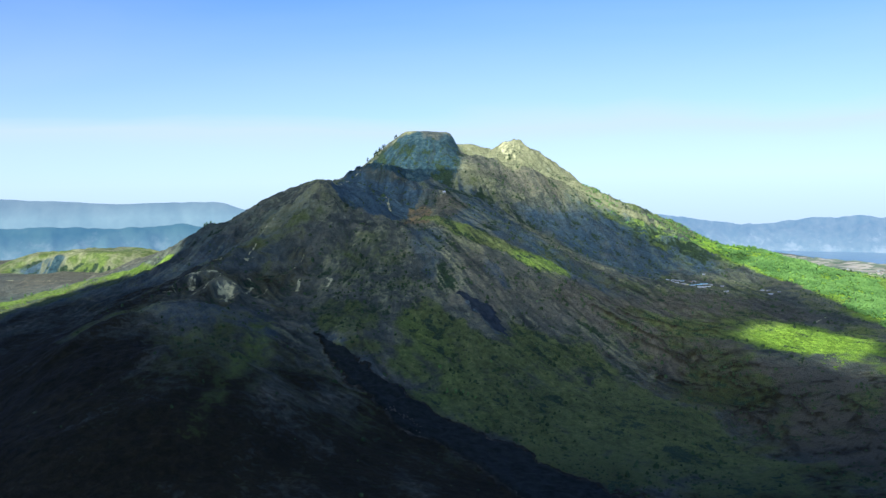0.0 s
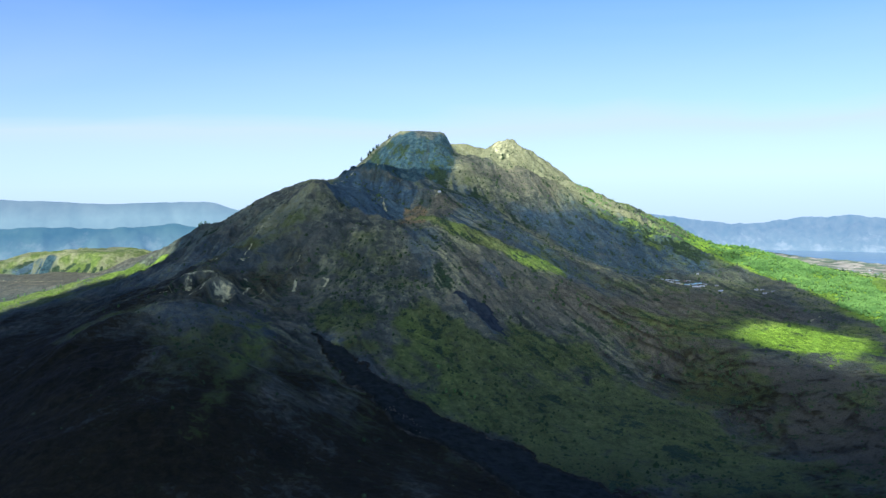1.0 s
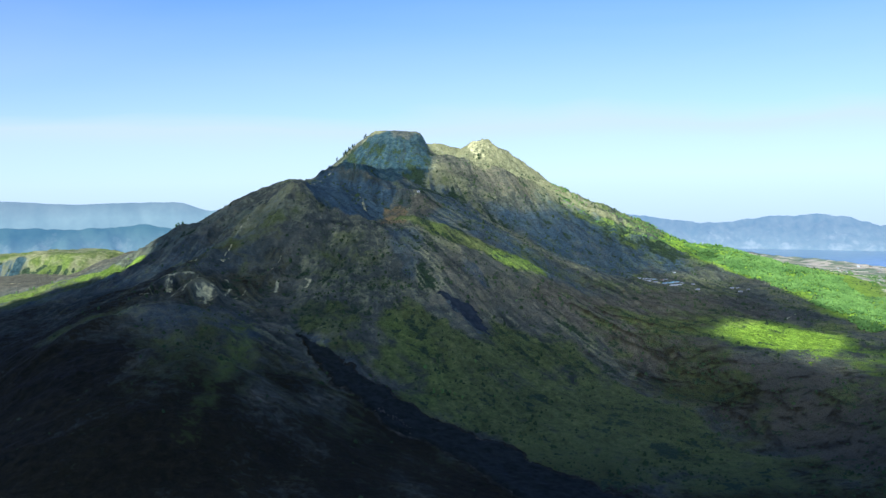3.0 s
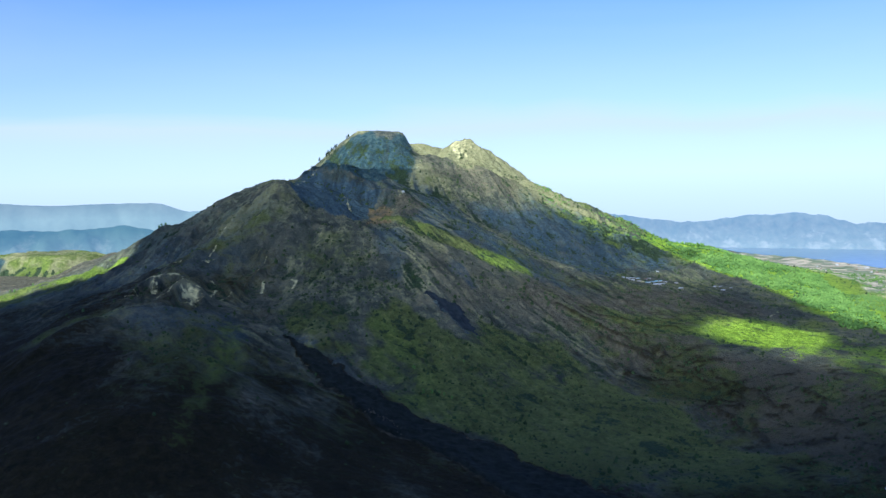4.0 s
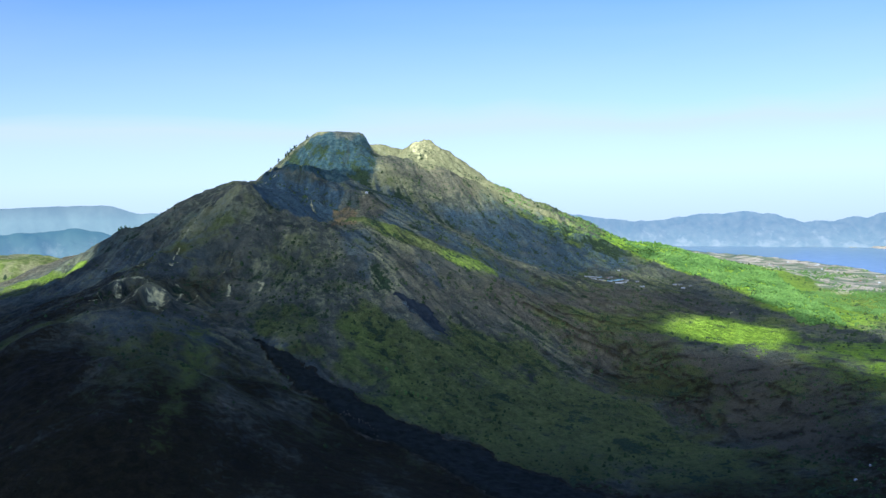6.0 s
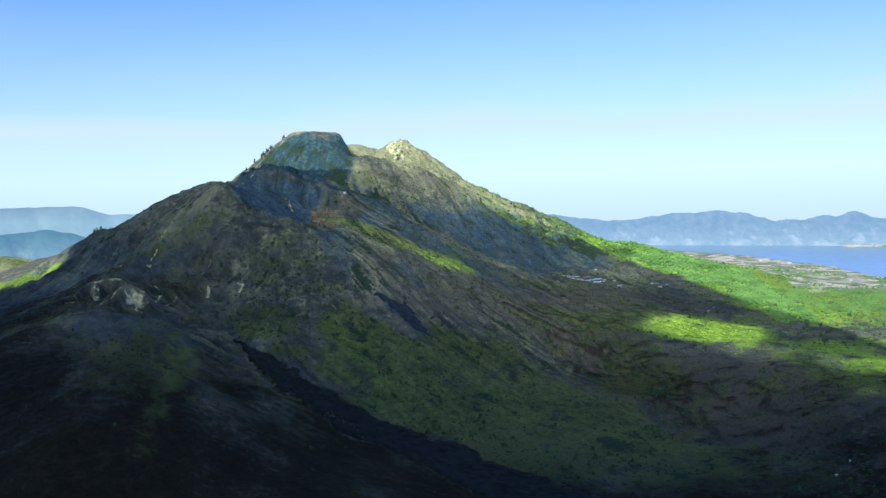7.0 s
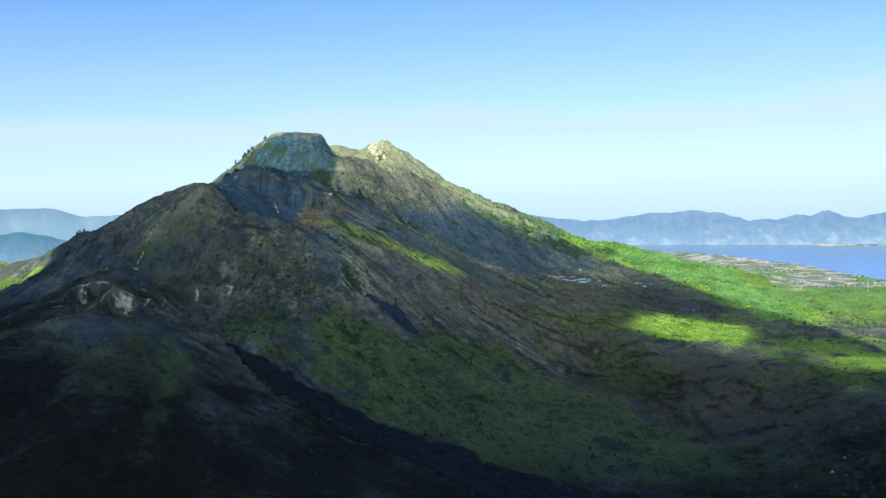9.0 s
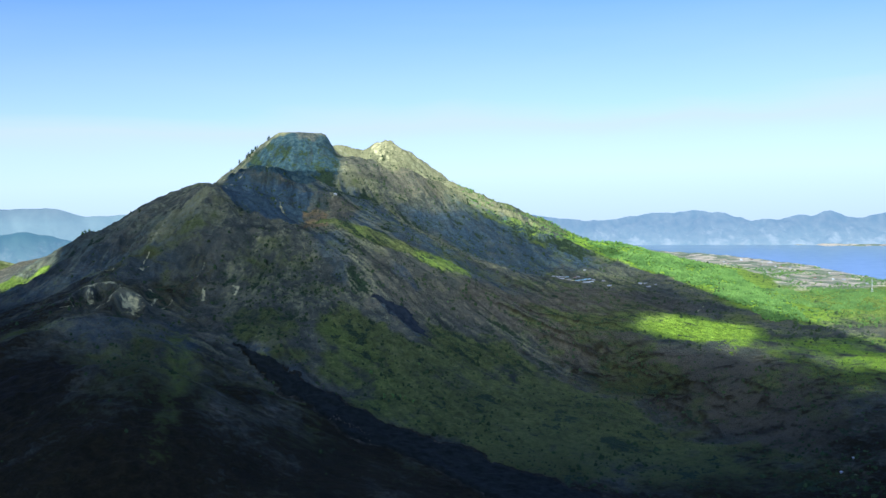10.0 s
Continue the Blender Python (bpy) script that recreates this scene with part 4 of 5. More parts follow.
def build_land():
    def volcano_height(x, y):
        return height(x, y) - 14 * smooth(0.93, 1.0, footprint(x, y))

    volcano = tagged(new("volcano"), "brown and green stratovolcano with twin summits and furrowed ash slopes", "volcano")
    xs, ys = np.arange(-1030, 912, 3.1), np.arange(1310, 3412, 3.3)
    X, Y = np.meshgrid(xs, ys)
    Z = volcano_height(X, Y)
    rill = rills(Z, 3.1, 3.3, 31)
    Z = Z + (0.4 + 1.6 * smooth(0.45, 0.75, vnoise(X / 130 + 3, Y / 130))) * rill * (1 - 0.7 * smooth(2780, 2880, Y) * smooth(60, -20, X)) * smooth(-60, 120, Z) * (1 - smooth(0.9, 0.97, footprint(X, Y)))
    in_bowl = lambda x, y: inside(x, y, BOWL)
    in_summit = lambda x, y: (np.hypot((x + 140) / 250, (y - 3010) / 230) < 1)
    in_peak = lambda x, y: (np.hypot((x - 185) / 190, (y - 3230) / 190) < 1) & ~in_summit(x, y)
    in_pits = lambda x, y: np.hypot((x + 525) / 95, (y - 1780) / 95) < 1
    rest = lambda x, y: ~(in_bowl(x, y) | in_summit(x, y) | in_peak(x, y) | in_pits(x, y))
    for name, region, label in (("slope", rest, ""), ("crater", in_bowl, "dark scoria bowl of the shoulder crater, shade included in its colour"), ("summit", in_summit, "blue-green flat-topped western summit"),
                                ("summit", in_peak, "sunlit yellow-green eastern peak with pale crags"), ("crater", in_pits, "small craters with pale sulphur-stained walls")):
        me, v, hollow, rill_tone = grid_mesh(name, xs, ys, lambda x, y: Z, lambda x, y: footprint(x, y) < 1.0, region, rill)
        paint(me, v, hollow, rill_tone)
        me.materials.append(LAND)
        ob = new(name, me)
        ob.parent = volcano
        if label:
            ob["label"] = label
    me, v, hollow = grid_mesh("lava_tongue", np.arange(-40, 100, 2.4), np.arange(1780, 1970, 2.4), height_over(LAVA_PATCH, 2.5), lambda x, y: near_line(x + 30 * fbm(x, y, 60, 5, 0.66, shift=12.0), y + 22 * fbm(x, y, 60, 5, 0.66, shift=17.0), LAVA_PATCH) < 1.2)
    me.materials.append(M_SCORIA)
    ob = new("lava_tongue", me)
    ob.parent = volcano
    ob["label"] = "short blue-black lava tongue"

    flow = tagged(new("lava_flow"), "long black lava flow with raised rubble edges running onto the plain", "lava flow")

    def flow_distance(x, y):
        return near_line(x + 30 * fbm(x, y, 60, 5, 0.66, shift=12.0), y + 22 * fbm(x, y, 60, 5, 0.66, shift=17.0), LAVA_TONGUE)

    def levee_height(x, y):
        d = flow_distance(x, y)
        return height(x, y) - 2.0 + (4.0 + 3.0 * fbm(x, y, 14, 3, shift=52.0)) * np.exp(-((d - 1.1) / 0.10) ** 2)

    line = np.array(LAVA_TONGUE)[::-1]
    right = lambda x, y: x > np.interp(y, line[:, 1], line[:, 0])
    xs, ys = np.arange(-340, 380, 3.0), np.arange(1000, 1720, 3.0)
    for name, z, mat, region in (("flow_surface", height_over(LAVA_TONGUE, 4.0), M_LAVA, lambda x, y: flow_distance(x, y) < 1.15),
                                 ("levee", levee_height, M_LEVEE, lambda x, y: (np.abs(flow_distance(x, y) - 1.1) < 0.3) & right(x, y)),
                                 ("levee", levee_height, M_LEVEE, lambda x, y: (np.abs(flow_distance(x, y) - 1.1) < 0.3) & ~right(x, y))):
        me, v, hollow = grid_mesh(name, xs, ys, z, region)
        me.materials.append(mat)
        ob = new(name, me)
        ob.parent = flow
        if name == "levee":
            ob["label"] = "brown rubble levee"

    def under(x, y):
        return ground_height(x, y) - 14 * (1 - smooth(0.88, 0.935, footprint(x, y)))

    xs, ys = spaced(-4900, 4900, -1250, 1500, 5.0), spaced(-1800, 4950, 950, 2900, 5.0)
    me, v, hollow = grid_mesh("ground", xs, ys, under, lambda x, y: footprint(x, y) > 0.82)
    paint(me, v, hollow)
    me.materials.append(LAND)
    tagged(new("ground", me), "dark lava plain with scrub, woods and fields round the mountain", "ground", kind="structure")

    # grassy cinder cone with a gullied breach
    def cone(x, y):
        r = np.hypot((x + 1195) / 350, (y - 2850) / 190)
        z = 96 + 58 * (1 - smooth(0.45, 1.08, r)) + 9 * fbm(x, y, 110, 4, shift=61.0)
        a = np.hypot((x + 1165) / 95, (y - 2690) / 60)
        z = z - 16 * smooth(1.1, 0.5, a) - 10 * ridged(x, y * 0.12, 34, 2, 67.0) * smooth(1.1, 0.8, np.hypot((x + 1310) / 95, (y - 2710) / 60)) + gullies(x, y, -1105, 2830, 320, 34, 32, 6.1)
        return z - 24 * smooth(0.95, 1.15, r)

    me, v, hollow = grid_mesh("cinder_cone", np.arange(-1620, -770, 4.0), np.arange(2600, 3100, 4.0), cone)
    x, y = v[:, 0], v[:, 1]
    cliff = patches(x + 10 * fbm(x, y, 30, 3, shift=65.0), y + 10 * fbm(x, y, 30, 3, shift=66.0), [([(-1390, 2650), (-1395, 2735), (-1300, 2765), (-1235, 2765), (-1230, 2700), (-1300, 2650)], 14, 1.0)])
    ribs = ridged(x, y * 0.12, 34, 2, 67.0)
    # gullies and cliff furrows are coloured darker to draw their shade
    for key, value in (("scrub", 0.58 + 0.5 * fbm(x, y, 60, 4, shift=62.0) - 0.4 * cliff), ("lush_lit", 0.12 + 0.3 * fbm(x, y, 90, 3, shift=63.0)), ("bush_shade", 0.10 + 0.20 * np.clip(hollow, -2, 4) + 0.35 * fbm(x, y, 50, 3, shift=64.0)), ("dry", np.full(len(v), 0.95)),
                       ("hazy_slate", cliff * (0.22 + 3.4 * (ribs - 0.62))), ("hazy_moss", cliff * (0.45 - 2.2 * (ribs - 0.62)))):
        attribute(me, key, np.clip(value, 0, 1))
    me.materials.append(LAND)
    tagged(new("cinder_cone", me), "grassy yellow-green cinder cone with gullied flanks", "hill")


build_land()

me, v, hollow = grid_mesh("water", np.linspace(1350, 3700, 120), np.linspace(2200, 4420, 120), lambda x, y: np.zeros_like(x), lambda x, y: inside(x, y, LAKE) | (near_line(x, y, [(a, b, 30) for a, b in LAKE + LAKE[:1]]) < 1))
me.materials.append(water_material())
tagged(new("water", me), "calm blue crater lake beyond the fields", "lake", kind="structure")


# ---- far ranges ----
def range_ridge(name, label, crest, run, base, mat, gully, seed, back=500):
    """A long ridge: crest points (x, y, z), the run of its front slope, the level of its foot."""
    crest = np.array(crest, float)
    seg = np.concatenate([[0], np.cumsum(np.hypot(*np.diff(crest[:, :2], axis=0).T))])
    s = np.linspace(0, seg[-1], int(seg[-1] / 9))
    cx, cy, cz = (np.interp(s, seg, crest[:, i]) for i in range(3))
    k = np.ones(7) / 7
    pad = lambda a: np.convolve(np.pad(a, 3, mode="edge"), k, "valid")
    cx, cy, cz = pad(cx), pad(cy), pad(cz)
    cz = cz + 7 * fbm(s, s * 0, 120, 5, 0.6, shift=seed)
    tx, ty = np.gradient(cx), np.gradient(cy)
    ln = np.hypot(tx, ty)
    nx, ny = ty / ln, -tx / ln
    v = np.concatenate([np.linspace(-back, 0, 10)[:-1], np.linspace(0, run, 60)])
    S, V = np.meshgrid(np.arange(len(s)), v)
    X, Y = cx[S] + nx[S] * V, cy[S] + ny[S] * V
    t = np.clip(V / run, 0, 1)
    fall = np.where(V < 0, 1 - 0.5 * (-V / back), 1 - t ** 0.85)
    Z = base + (cz[S] - base) * fall
    Z = Z + gully * (ridged(s[S] * 1.0, V * 0.28, 130, 4, seed) - 0.62) * np.sin(np.pi * np.clip(t, 0, 1)) ** 0.7
    Z = Z + 0.2 * gully * fbm(X, Y, 60, 3, shift=seed)
    Z = np.where(V >= run * 0.99, base - 20, Z)
    idx = np.arange(X.size).reshape(X.shape)
    faces = np.stack([idx[:-1, :-1], idx[1:, :-1], idx[1:, 1:], idx[:-1, 1:]], -1).reshape(-1, 4)
    me = mesh_from(name, np.stack([X, Y, Z], -1).reshape(-1, 3), faces)
    me.materials.append(mat)
    return tagged(new(name, me), label, "mountain range", kind="structure")


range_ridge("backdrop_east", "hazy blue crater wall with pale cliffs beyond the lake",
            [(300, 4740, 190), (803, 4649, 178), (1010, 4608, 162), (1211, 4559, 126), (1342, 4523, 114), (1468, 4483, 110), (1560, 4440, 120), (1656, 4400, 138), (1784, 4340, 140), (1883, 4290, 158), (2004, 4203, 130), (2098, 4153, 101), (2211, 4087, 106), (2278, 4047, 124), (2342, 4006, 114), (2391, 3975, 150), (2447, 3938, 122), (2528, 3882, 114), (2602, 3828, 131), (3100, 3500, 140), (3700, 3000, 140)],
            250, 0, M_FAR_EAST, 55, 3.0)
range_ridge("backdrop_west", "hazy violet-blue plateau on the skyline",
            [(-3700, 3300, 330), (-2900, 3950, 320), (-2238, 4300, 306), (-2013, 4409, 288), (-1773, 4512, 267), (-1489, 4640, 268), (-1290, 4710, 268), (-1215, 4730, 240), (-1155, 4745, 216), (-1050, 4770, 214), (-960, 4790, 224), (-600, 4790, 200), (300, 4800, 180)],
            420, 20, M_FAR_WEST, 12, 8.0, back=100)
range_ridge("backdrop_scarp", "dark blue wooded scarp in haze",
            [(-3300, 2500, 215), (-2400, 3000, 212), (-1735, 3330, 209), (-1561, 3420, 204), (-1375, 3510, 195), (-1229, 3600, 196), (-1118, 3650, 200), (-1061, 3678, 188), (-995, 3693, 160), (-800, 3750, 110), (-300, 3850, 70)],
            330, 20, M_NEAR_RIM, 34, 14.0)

# ---- cloud bank that shades the mountain ----
# the ground that lies in its shadow, and the breaks of sunlight in it: outline or line, soft edge
SHADED = [(-385, 3014), (-350, 3134), (-175, 3150), (-20, 3130), (40, 2960), (70, 2830), (118, 2745), (185, 2728), (297, 2758), (397, 2799), (463, 2816), (543, 2765), (600, 2752), (680, 2762), (780, 2775), (858, 2766), (838, 2715), (784, 2668), (790, 2618), (828, 2568), (901, 2526),
          (949, 2401), (978, 2290), (1016, 2186), (1053, 2095), (1090, 1990), (1100, 1930), (1080, 1820), (1085, 1741), (1148, 1604), (1263, 1200), (1535, 495), (1535, -604), (-1754, -591), (-1668, 1007), (-1100, 1840), (-1055, 1990), (-990, 2105), (-905, 2142),
          (-852, 2150), (-770, 2135), (-726, 2166), (-708, 2204), (-685, 2404), (-477, 2739)]
BREAKS = [([(591, 1986), (678, 2105), (743, 2095), (830, 2050), (915, 2030), (850, 1880), (720, 1755), (690, 1850), (650, 1930)], 26, 1.0),
          ([(767, 1866), (887, 1817), (879, 1759), (784, 1703), (732, 1697), (712, 1781)], 30, 0.62),
          ([(873, 1749), (934, 1730), (1050, 1690), (1060, 1620), (957, 1608), (887, 1649), (862, 1689)], 20, 0.75),
          ([(830, 1530), (870, 1520), (860, 1480), (820, 1485)], 16, 0.6),
          ([(900, 1985), (1010, 1935), (1040, 1895), (930, 1940)], 18, 0.35)]
SLIT = [(-152, 2238, 15), (-112, 2216, 17), (-60, 2190, 15), (10, 2162, 20), (75, 2140, 32), (140, 2134, 42), (214, 2158, 38)]


def sunlight(x, y):
    """How much of the sun gets through to a place on the ground."""
    wx, wy = x + 22 * fbm(x, y, 110, 5, 0.6, shift=21.0), y + 22 * fbm(x, y, 110, 5, 0.6, shift=22.0)
    d = near_line(wx, wy, [(a, b, 1) for a, b in SHADED + SHADED[:1]])
    d = np.where(inside(wx, wy, SHADED), d, -d)
    soft = 11 + 31 * smooth(900, 500, x) * smooth(2500, 2700, y)
    through_cloud = 0.012 + 0.08 * smooth(1400, 1900, y) + 0.13 * smooth(1780, 2100, y) + 0.11 * smooth(2150, 2500, y) + 0.09 * smooth(-100, 450, x) * smooth(1250, 1600, y) + 0.06 * smooth(600, 900, x)
    through_cloud = through_cloud * (1 + 0.8 * fbm(x, y, 240, 4, shift=24.0)) * smooth(-850, -380, x + 0.3 * (2000 - y)) * (1 - 0.5 * smooth(2780, 2860, y) * smooth(40, -40, x))
    through_cloud = through_cloud * (1 - 0.5 * np.exp(-(((x - 860) / 190) ** 2 + ((y - 2290) / 190) ** 2) ** 2))
    through_cloud = through_cloud + 0.15 * np.exp(-((x / 120) ** 2 + ((y - 2330) / 130) ** 2)) + 0.10 * np.exp(-(((x - 180) / 120) ** 2 + ((y - 2060) / 90) ** 2)) + 0.12 * np.exp(-(((x + 190) / 130) ** 2 + ((y - 2320) / 130) ** 2)) + 0.42 * np.exp(-(((x - 200) / 150) ** 2 + ((y - 2770) / 75) ** 2)) + 0.08 * np.exp(-(((x + 100) / 110) ** 2 + ((y - 2960) / 60) ** 2))
    lit = np.maximum(through_cloud, smooth(soft, -soft, d))
    lit = np.maximum(lit, patches(wx.reshape(-1), wy.reshape(-1), BREAKS).reshape(x.shape))
    slit = near_line(x + 0.5 * (wx - x), y + 0.5 * (wy - y), SLIT)
    return np.maximum(lit, smooth(1.35, 0.65, slit) * np.interp(x, [-140, -90, 0, 80, 130, 205], [0.6, 0.75, 0.6, 0.8, 1.0, 1.0]))


def build_cloud():
    reach = (SUN_DIR.x / SUN_DIR.z, SUN_DIR.y / SUN_DIR.z)
    X, Y = np.meshgrid(np.arange(-1820 + 1530 * reach[0], 1620 + 1530 * reach[0], 11.0), np.arange(-700 + 1530 * reach[1], 3240 + 1530 * reach[1], 13.0))
    gx, gy = X - 1450 * reach[0], Y - 1450 * reach[1]
    for _ in range(14):
        drop = 1500 - np.clip(large_form(gx, gy), -60, 540)
        gx, gy = 0.5 * gx + 0.5 * (X - drop * reach[0]), 0.5 * gy + 0.5 * (Y - drop * reach[1])
    thin = sunlight(gx, gy)
    ok = thin < 0.985
    lump = 14 + 14 * fbm(X, Y, 180, 4, shift=23.0)
    low, high = 1500 - 0.35 * lump, 1500 + lump
    n = X.size
    idx = np.arange(n).reshape(X.shape)
    cell = (ok[:-1, :-1] & ok[:-1, 1:] & ok[1:, 1:] & ok[1:, :-1])
    q = np.stack([idx[:-1, :-1], idx[:-1, 1:], idx[1:, 1:], idx[1:, :-1]], -1)[cell]
    faces = [q + n, q[:, ::-1]]
    pad = np.pad(cell, 1)
    for (dy, dx), (i, j) in (((-1, 0), (0, 1)), ((0, 1), (1, 2)), ((1, 0), (2, 3)), ((0, -1), (3, 0))):
        open_side = ~pad[1 + dy:1 + dy + cell.shape[0], 1 + dx:1 + dx + cell.shape[1]]
        e = q[open_side[cell]]
        faces.append(np.stack([e[:, i], e[:, j], e[:, j] + n, e[:, i] + n], -1))
    faces = np.concatenate(faces)
    verts = np.concatenate([np.stack([X, Y, low], -1).reshape(-1, 3), np.stack([X, Y, high], -1).reshape(-1, 3)])
    used = np.unique(faces)
    remap = np.zeros(len(verts), np.int64)
    remap[used] = np.arange(len(used))
    me = mesh_from("cloud_bank", verts[used], remap[faces])
    attribute(me, "thin", np.sqrt(np.clip(np.tile(thin.reshape(-1), 2)[used], 0, 1)))
    me.materials.append(cloud_material())
    tagged(new("cloud_bank", me), "broken grey-white cloud sheet drifting above the volcano", "cloud", kind="structure")


build_cloud()


# ---- plants ----
def land_z(x, y):
    x, y = np.asarray(x, float), np.asarray(y, float)
    return np.where(footprint(x, y) < 0.955, height(x, y) - 14 * smooth(0.93, 1.0, footprint(x, y)), ground_height(x, y))


def ico(radius, squash, seed, rough=0.22):
    """A rough clump of leaves: vertices and triangles."""
    bm = bmesh.new()
    bmesh.ops.create_icosphere(bm, subdivisions=1, radius=1)
    r = np.random.RandomState(seed)
    v = np.array([q.co for q in bm.verts])
    f = np.array([[q.index for q in t.verts] for t in bm.faces])
    bm.free()
    v = v * (1 + rough * r.uniform(-1, 1, (len(v), 1))) * radius
    v[:, 2] *= squash
    return v, f


def scatter(name, places, sizes, shapes, mat, label, category, sink=0.15):
    """Many plants in one mesh, past counting."""
    verts, faces, n = [], [], 0
    r = np.random.RandomState(len(places))
    z = land_z(places[:, 0], places[:, 1])
    for i, (x, y) in enumerate(places):
        v, f = shapes[i % len(shapes)]
        a, k = r.uniform(0, 6.283), sizes[i]
        c, sn = math.cos(a) * k, math.sin(a) * k
        w = np.stack([v[:, 0] * c - v[:, 1] * sn + x, v[:, 0] * sn + v[:, 1] * c + y, v[:, 2] * k * r.uniform(0.8, 1.3) + z[i] - sink * k], -1)
        verts.append(w)
        faces.append(f + n)
        n += len(v)
    me = mesh_from(name, np.concatenate(verts), np.concatenate(faces))
    me.materials.append(mat)
    return tagged(new(name, me), label, category, kind="stuff")


def crown_shape(seed, clumps=4, spread=0.75):
    r = np.random.RandomState(seed)
    vs, fs, n = [], [], 0
    for k in range(clumps):
        v, f = ico(r.uniform(0.5, 0.8), r.uniform(0.75, 1.0), seed * 10 + k, 0.28)
        v = v + np.array([r.uniform(-spread, spread), r.uniform(-spread, spread), r.uniform(0.5, 1.5)])
        vs.append(v)
        fs.append(f + n)
        n += len(v)
    return np.concatenate(vs), np.concatenate(fs)


R = np.random.RandomState(5)
SHRUB_SHAPES = [ico(1.0, (0.8, 0.95, 1.2, 1.55)[i % 4], 100 + i, 0.3) for i in range(12)]
MOUND_SHAPES = [ico(1.0, 0.45, 150 + i, 0.35) for i in range(8)]
CROWN_SHAPES = [crown_shape(200 + i, 3, 0.95) for i in range(10)]

# woods on the sunny foot
pts = np.stack([R.uniform(640, 1660, 40000), R.uniform(1980, 3050, 40000)], -1)
n1 = fbm(pts[:, 0], pts[:, 1], 90, 3, shift=71.0)
keep = inside(pts[:, 0] + 30 * n1, pts[:, 1] + 30 * n1, FOREST) & (R.rand(len(pts)) < 0.62 + 0.9 * n1)
near = pts[keep]
scatter("forest", near, R.uniform(2.2, 5.2, len(near)), CROWN_SHAPES, M_LEAF, "bright green broadleaf woods at the foot of the volcano", "forest", sink=0.55)
n2 = fbm(pts[:, 0], pts[:, 1], 70, 3, shift=76.0)
keep = inside(pts[:, 0] + 30 * n2, pts[:, 1] + 30 * n2, WOODS) & (R.rand(len(pts)) < 0.45 + 0.9 * n2)
far = pts[keep]
scatter("forest", far, R.uniform(2.0, 3.8, len(far)), CROWN_SHAPES, M_WOODS, "dark green woods on the plain before the lake", "forest", sink=0.7)
keep = ((pts[:, 0] > 1000 + 0.2 * (2200 - pts[:, 1])) & (pts[:, 1] < 2230) & (R.rand(len(pts)) < 0.03 + 0.12 * smooth(0.05, 0.3, n1))) | ((pts[:, 0] > 1250) & (pts[:, 1] > 2430) & (n2 > 0.1) & (R.rand(len(pts)) < 0.16) & ~inside(pts[:, 0], pts[:, 1], LAKE))
loose = pts[keep]
scatter("hedgerow_trees", loose, R.uniform(1.4, 3.4, len(loose)), CROWN_SHAPES, M_WOODS, "scattered green trees among meadows and fields", "trees", sink=0.4)

# shrubs scattered over the slopes
pts = np.stack([R.uniform(-700, 1250, 90000), R.uniform(1100, 3150, 90000)], -1)
f1, f2 = fbm(pts[:, 0], pts[:, 1], 120, 4, shift=73.0), fbm(pts[:, 0], pts[:, 1], 35, 3, shift=74.0)
chance = 0.07 + 0.20 * smooth(0.0, 0.35, f1) + 0.10 * smooth(0.1, 0.4, f2)
chance = chance + 0.10 * smooth(350, 550, pts[:, 0]) * smooth(2550, 2800, pts[:, 1])
chance = chance * (1 - 0.55 * smooth(-200, -350, pts[:, 0]) - 0.3 * smooth(-200, -350, pts[:, 0]) * smooth(1900, 2050, pts[:, 1])) * (1 - 0.9 * smooth(1620, 1480, pts[:, 1]) * smooth(200, 20, pts[:, 0] + 0.35 * (pts[:, 1] - 1300))) * (near_line(pts[:, 0], pts[:, 1], LAVA_TONGUE) > 1.2) * (near_line(pts[:, 0], pts[:, 1], LAVA_PATCH) > 1.5)
chance = chance + 0.30 * patches(pts[:, 0], pts[:, 1], SCRUB[1:5]) + 0.20 * patches(pts[:, 0], pts[:, 1], BUSH)
chance = chance * (1 - 0.95 * smooth(2915, 2940, pts[:, 1]) * (pts[:, 0] < 0)) * (1 - 0.85 * patches(pts[:, 0], pts[:, 1], BREAKS))
pts = pts[R.rand(len(pts)) < chance][:20000]
scatter("scrub", pts, R.uniform(1.2, 3.2, len(pts)) * (0.7 + 1.0 * R.rand(len(pts)) ** 3), SHRUB_SHAPES, M_SHRUB, "dark green shrubs scattered over the ash slopes", "shrubs")

# loose trees up the sunny shoulder
pts = np.stack([R.uniform(380, 1000, 2600), R.uniform(2640, 3150, 2600)], -1)
pts = pts[(fbm(pts[:, 0], pts[:, 1], 90, 3, shift=75.0) > 0.0) & (pts[:, 1] > 2990 - 0.35 * pts[:, 0])]
scatter("woodland", pts, R.uniform(1.4, 3.2, len(pts)), CROWN_SHAPES, M_LEAF, "loose green trees up the sunlit shoulder", "trees", sink=0.4)

# pale blocks along the lava flow
pts = np.concatenate([np.stack([R.normal(cx, 5, 26), R.normal(cy, 9, 26)], -1) for cx, cy in ((-120, 1450), (-108, 1438), (-95, 1422), (-84, 1411))])
scatter("boulders", pts, R.uniform(0.8, 2.2, len(pts)), SHRUB_SHAPES, M_ROCK, "pale weathered boulders along the lava flow", "boulders", sink=-1.1)

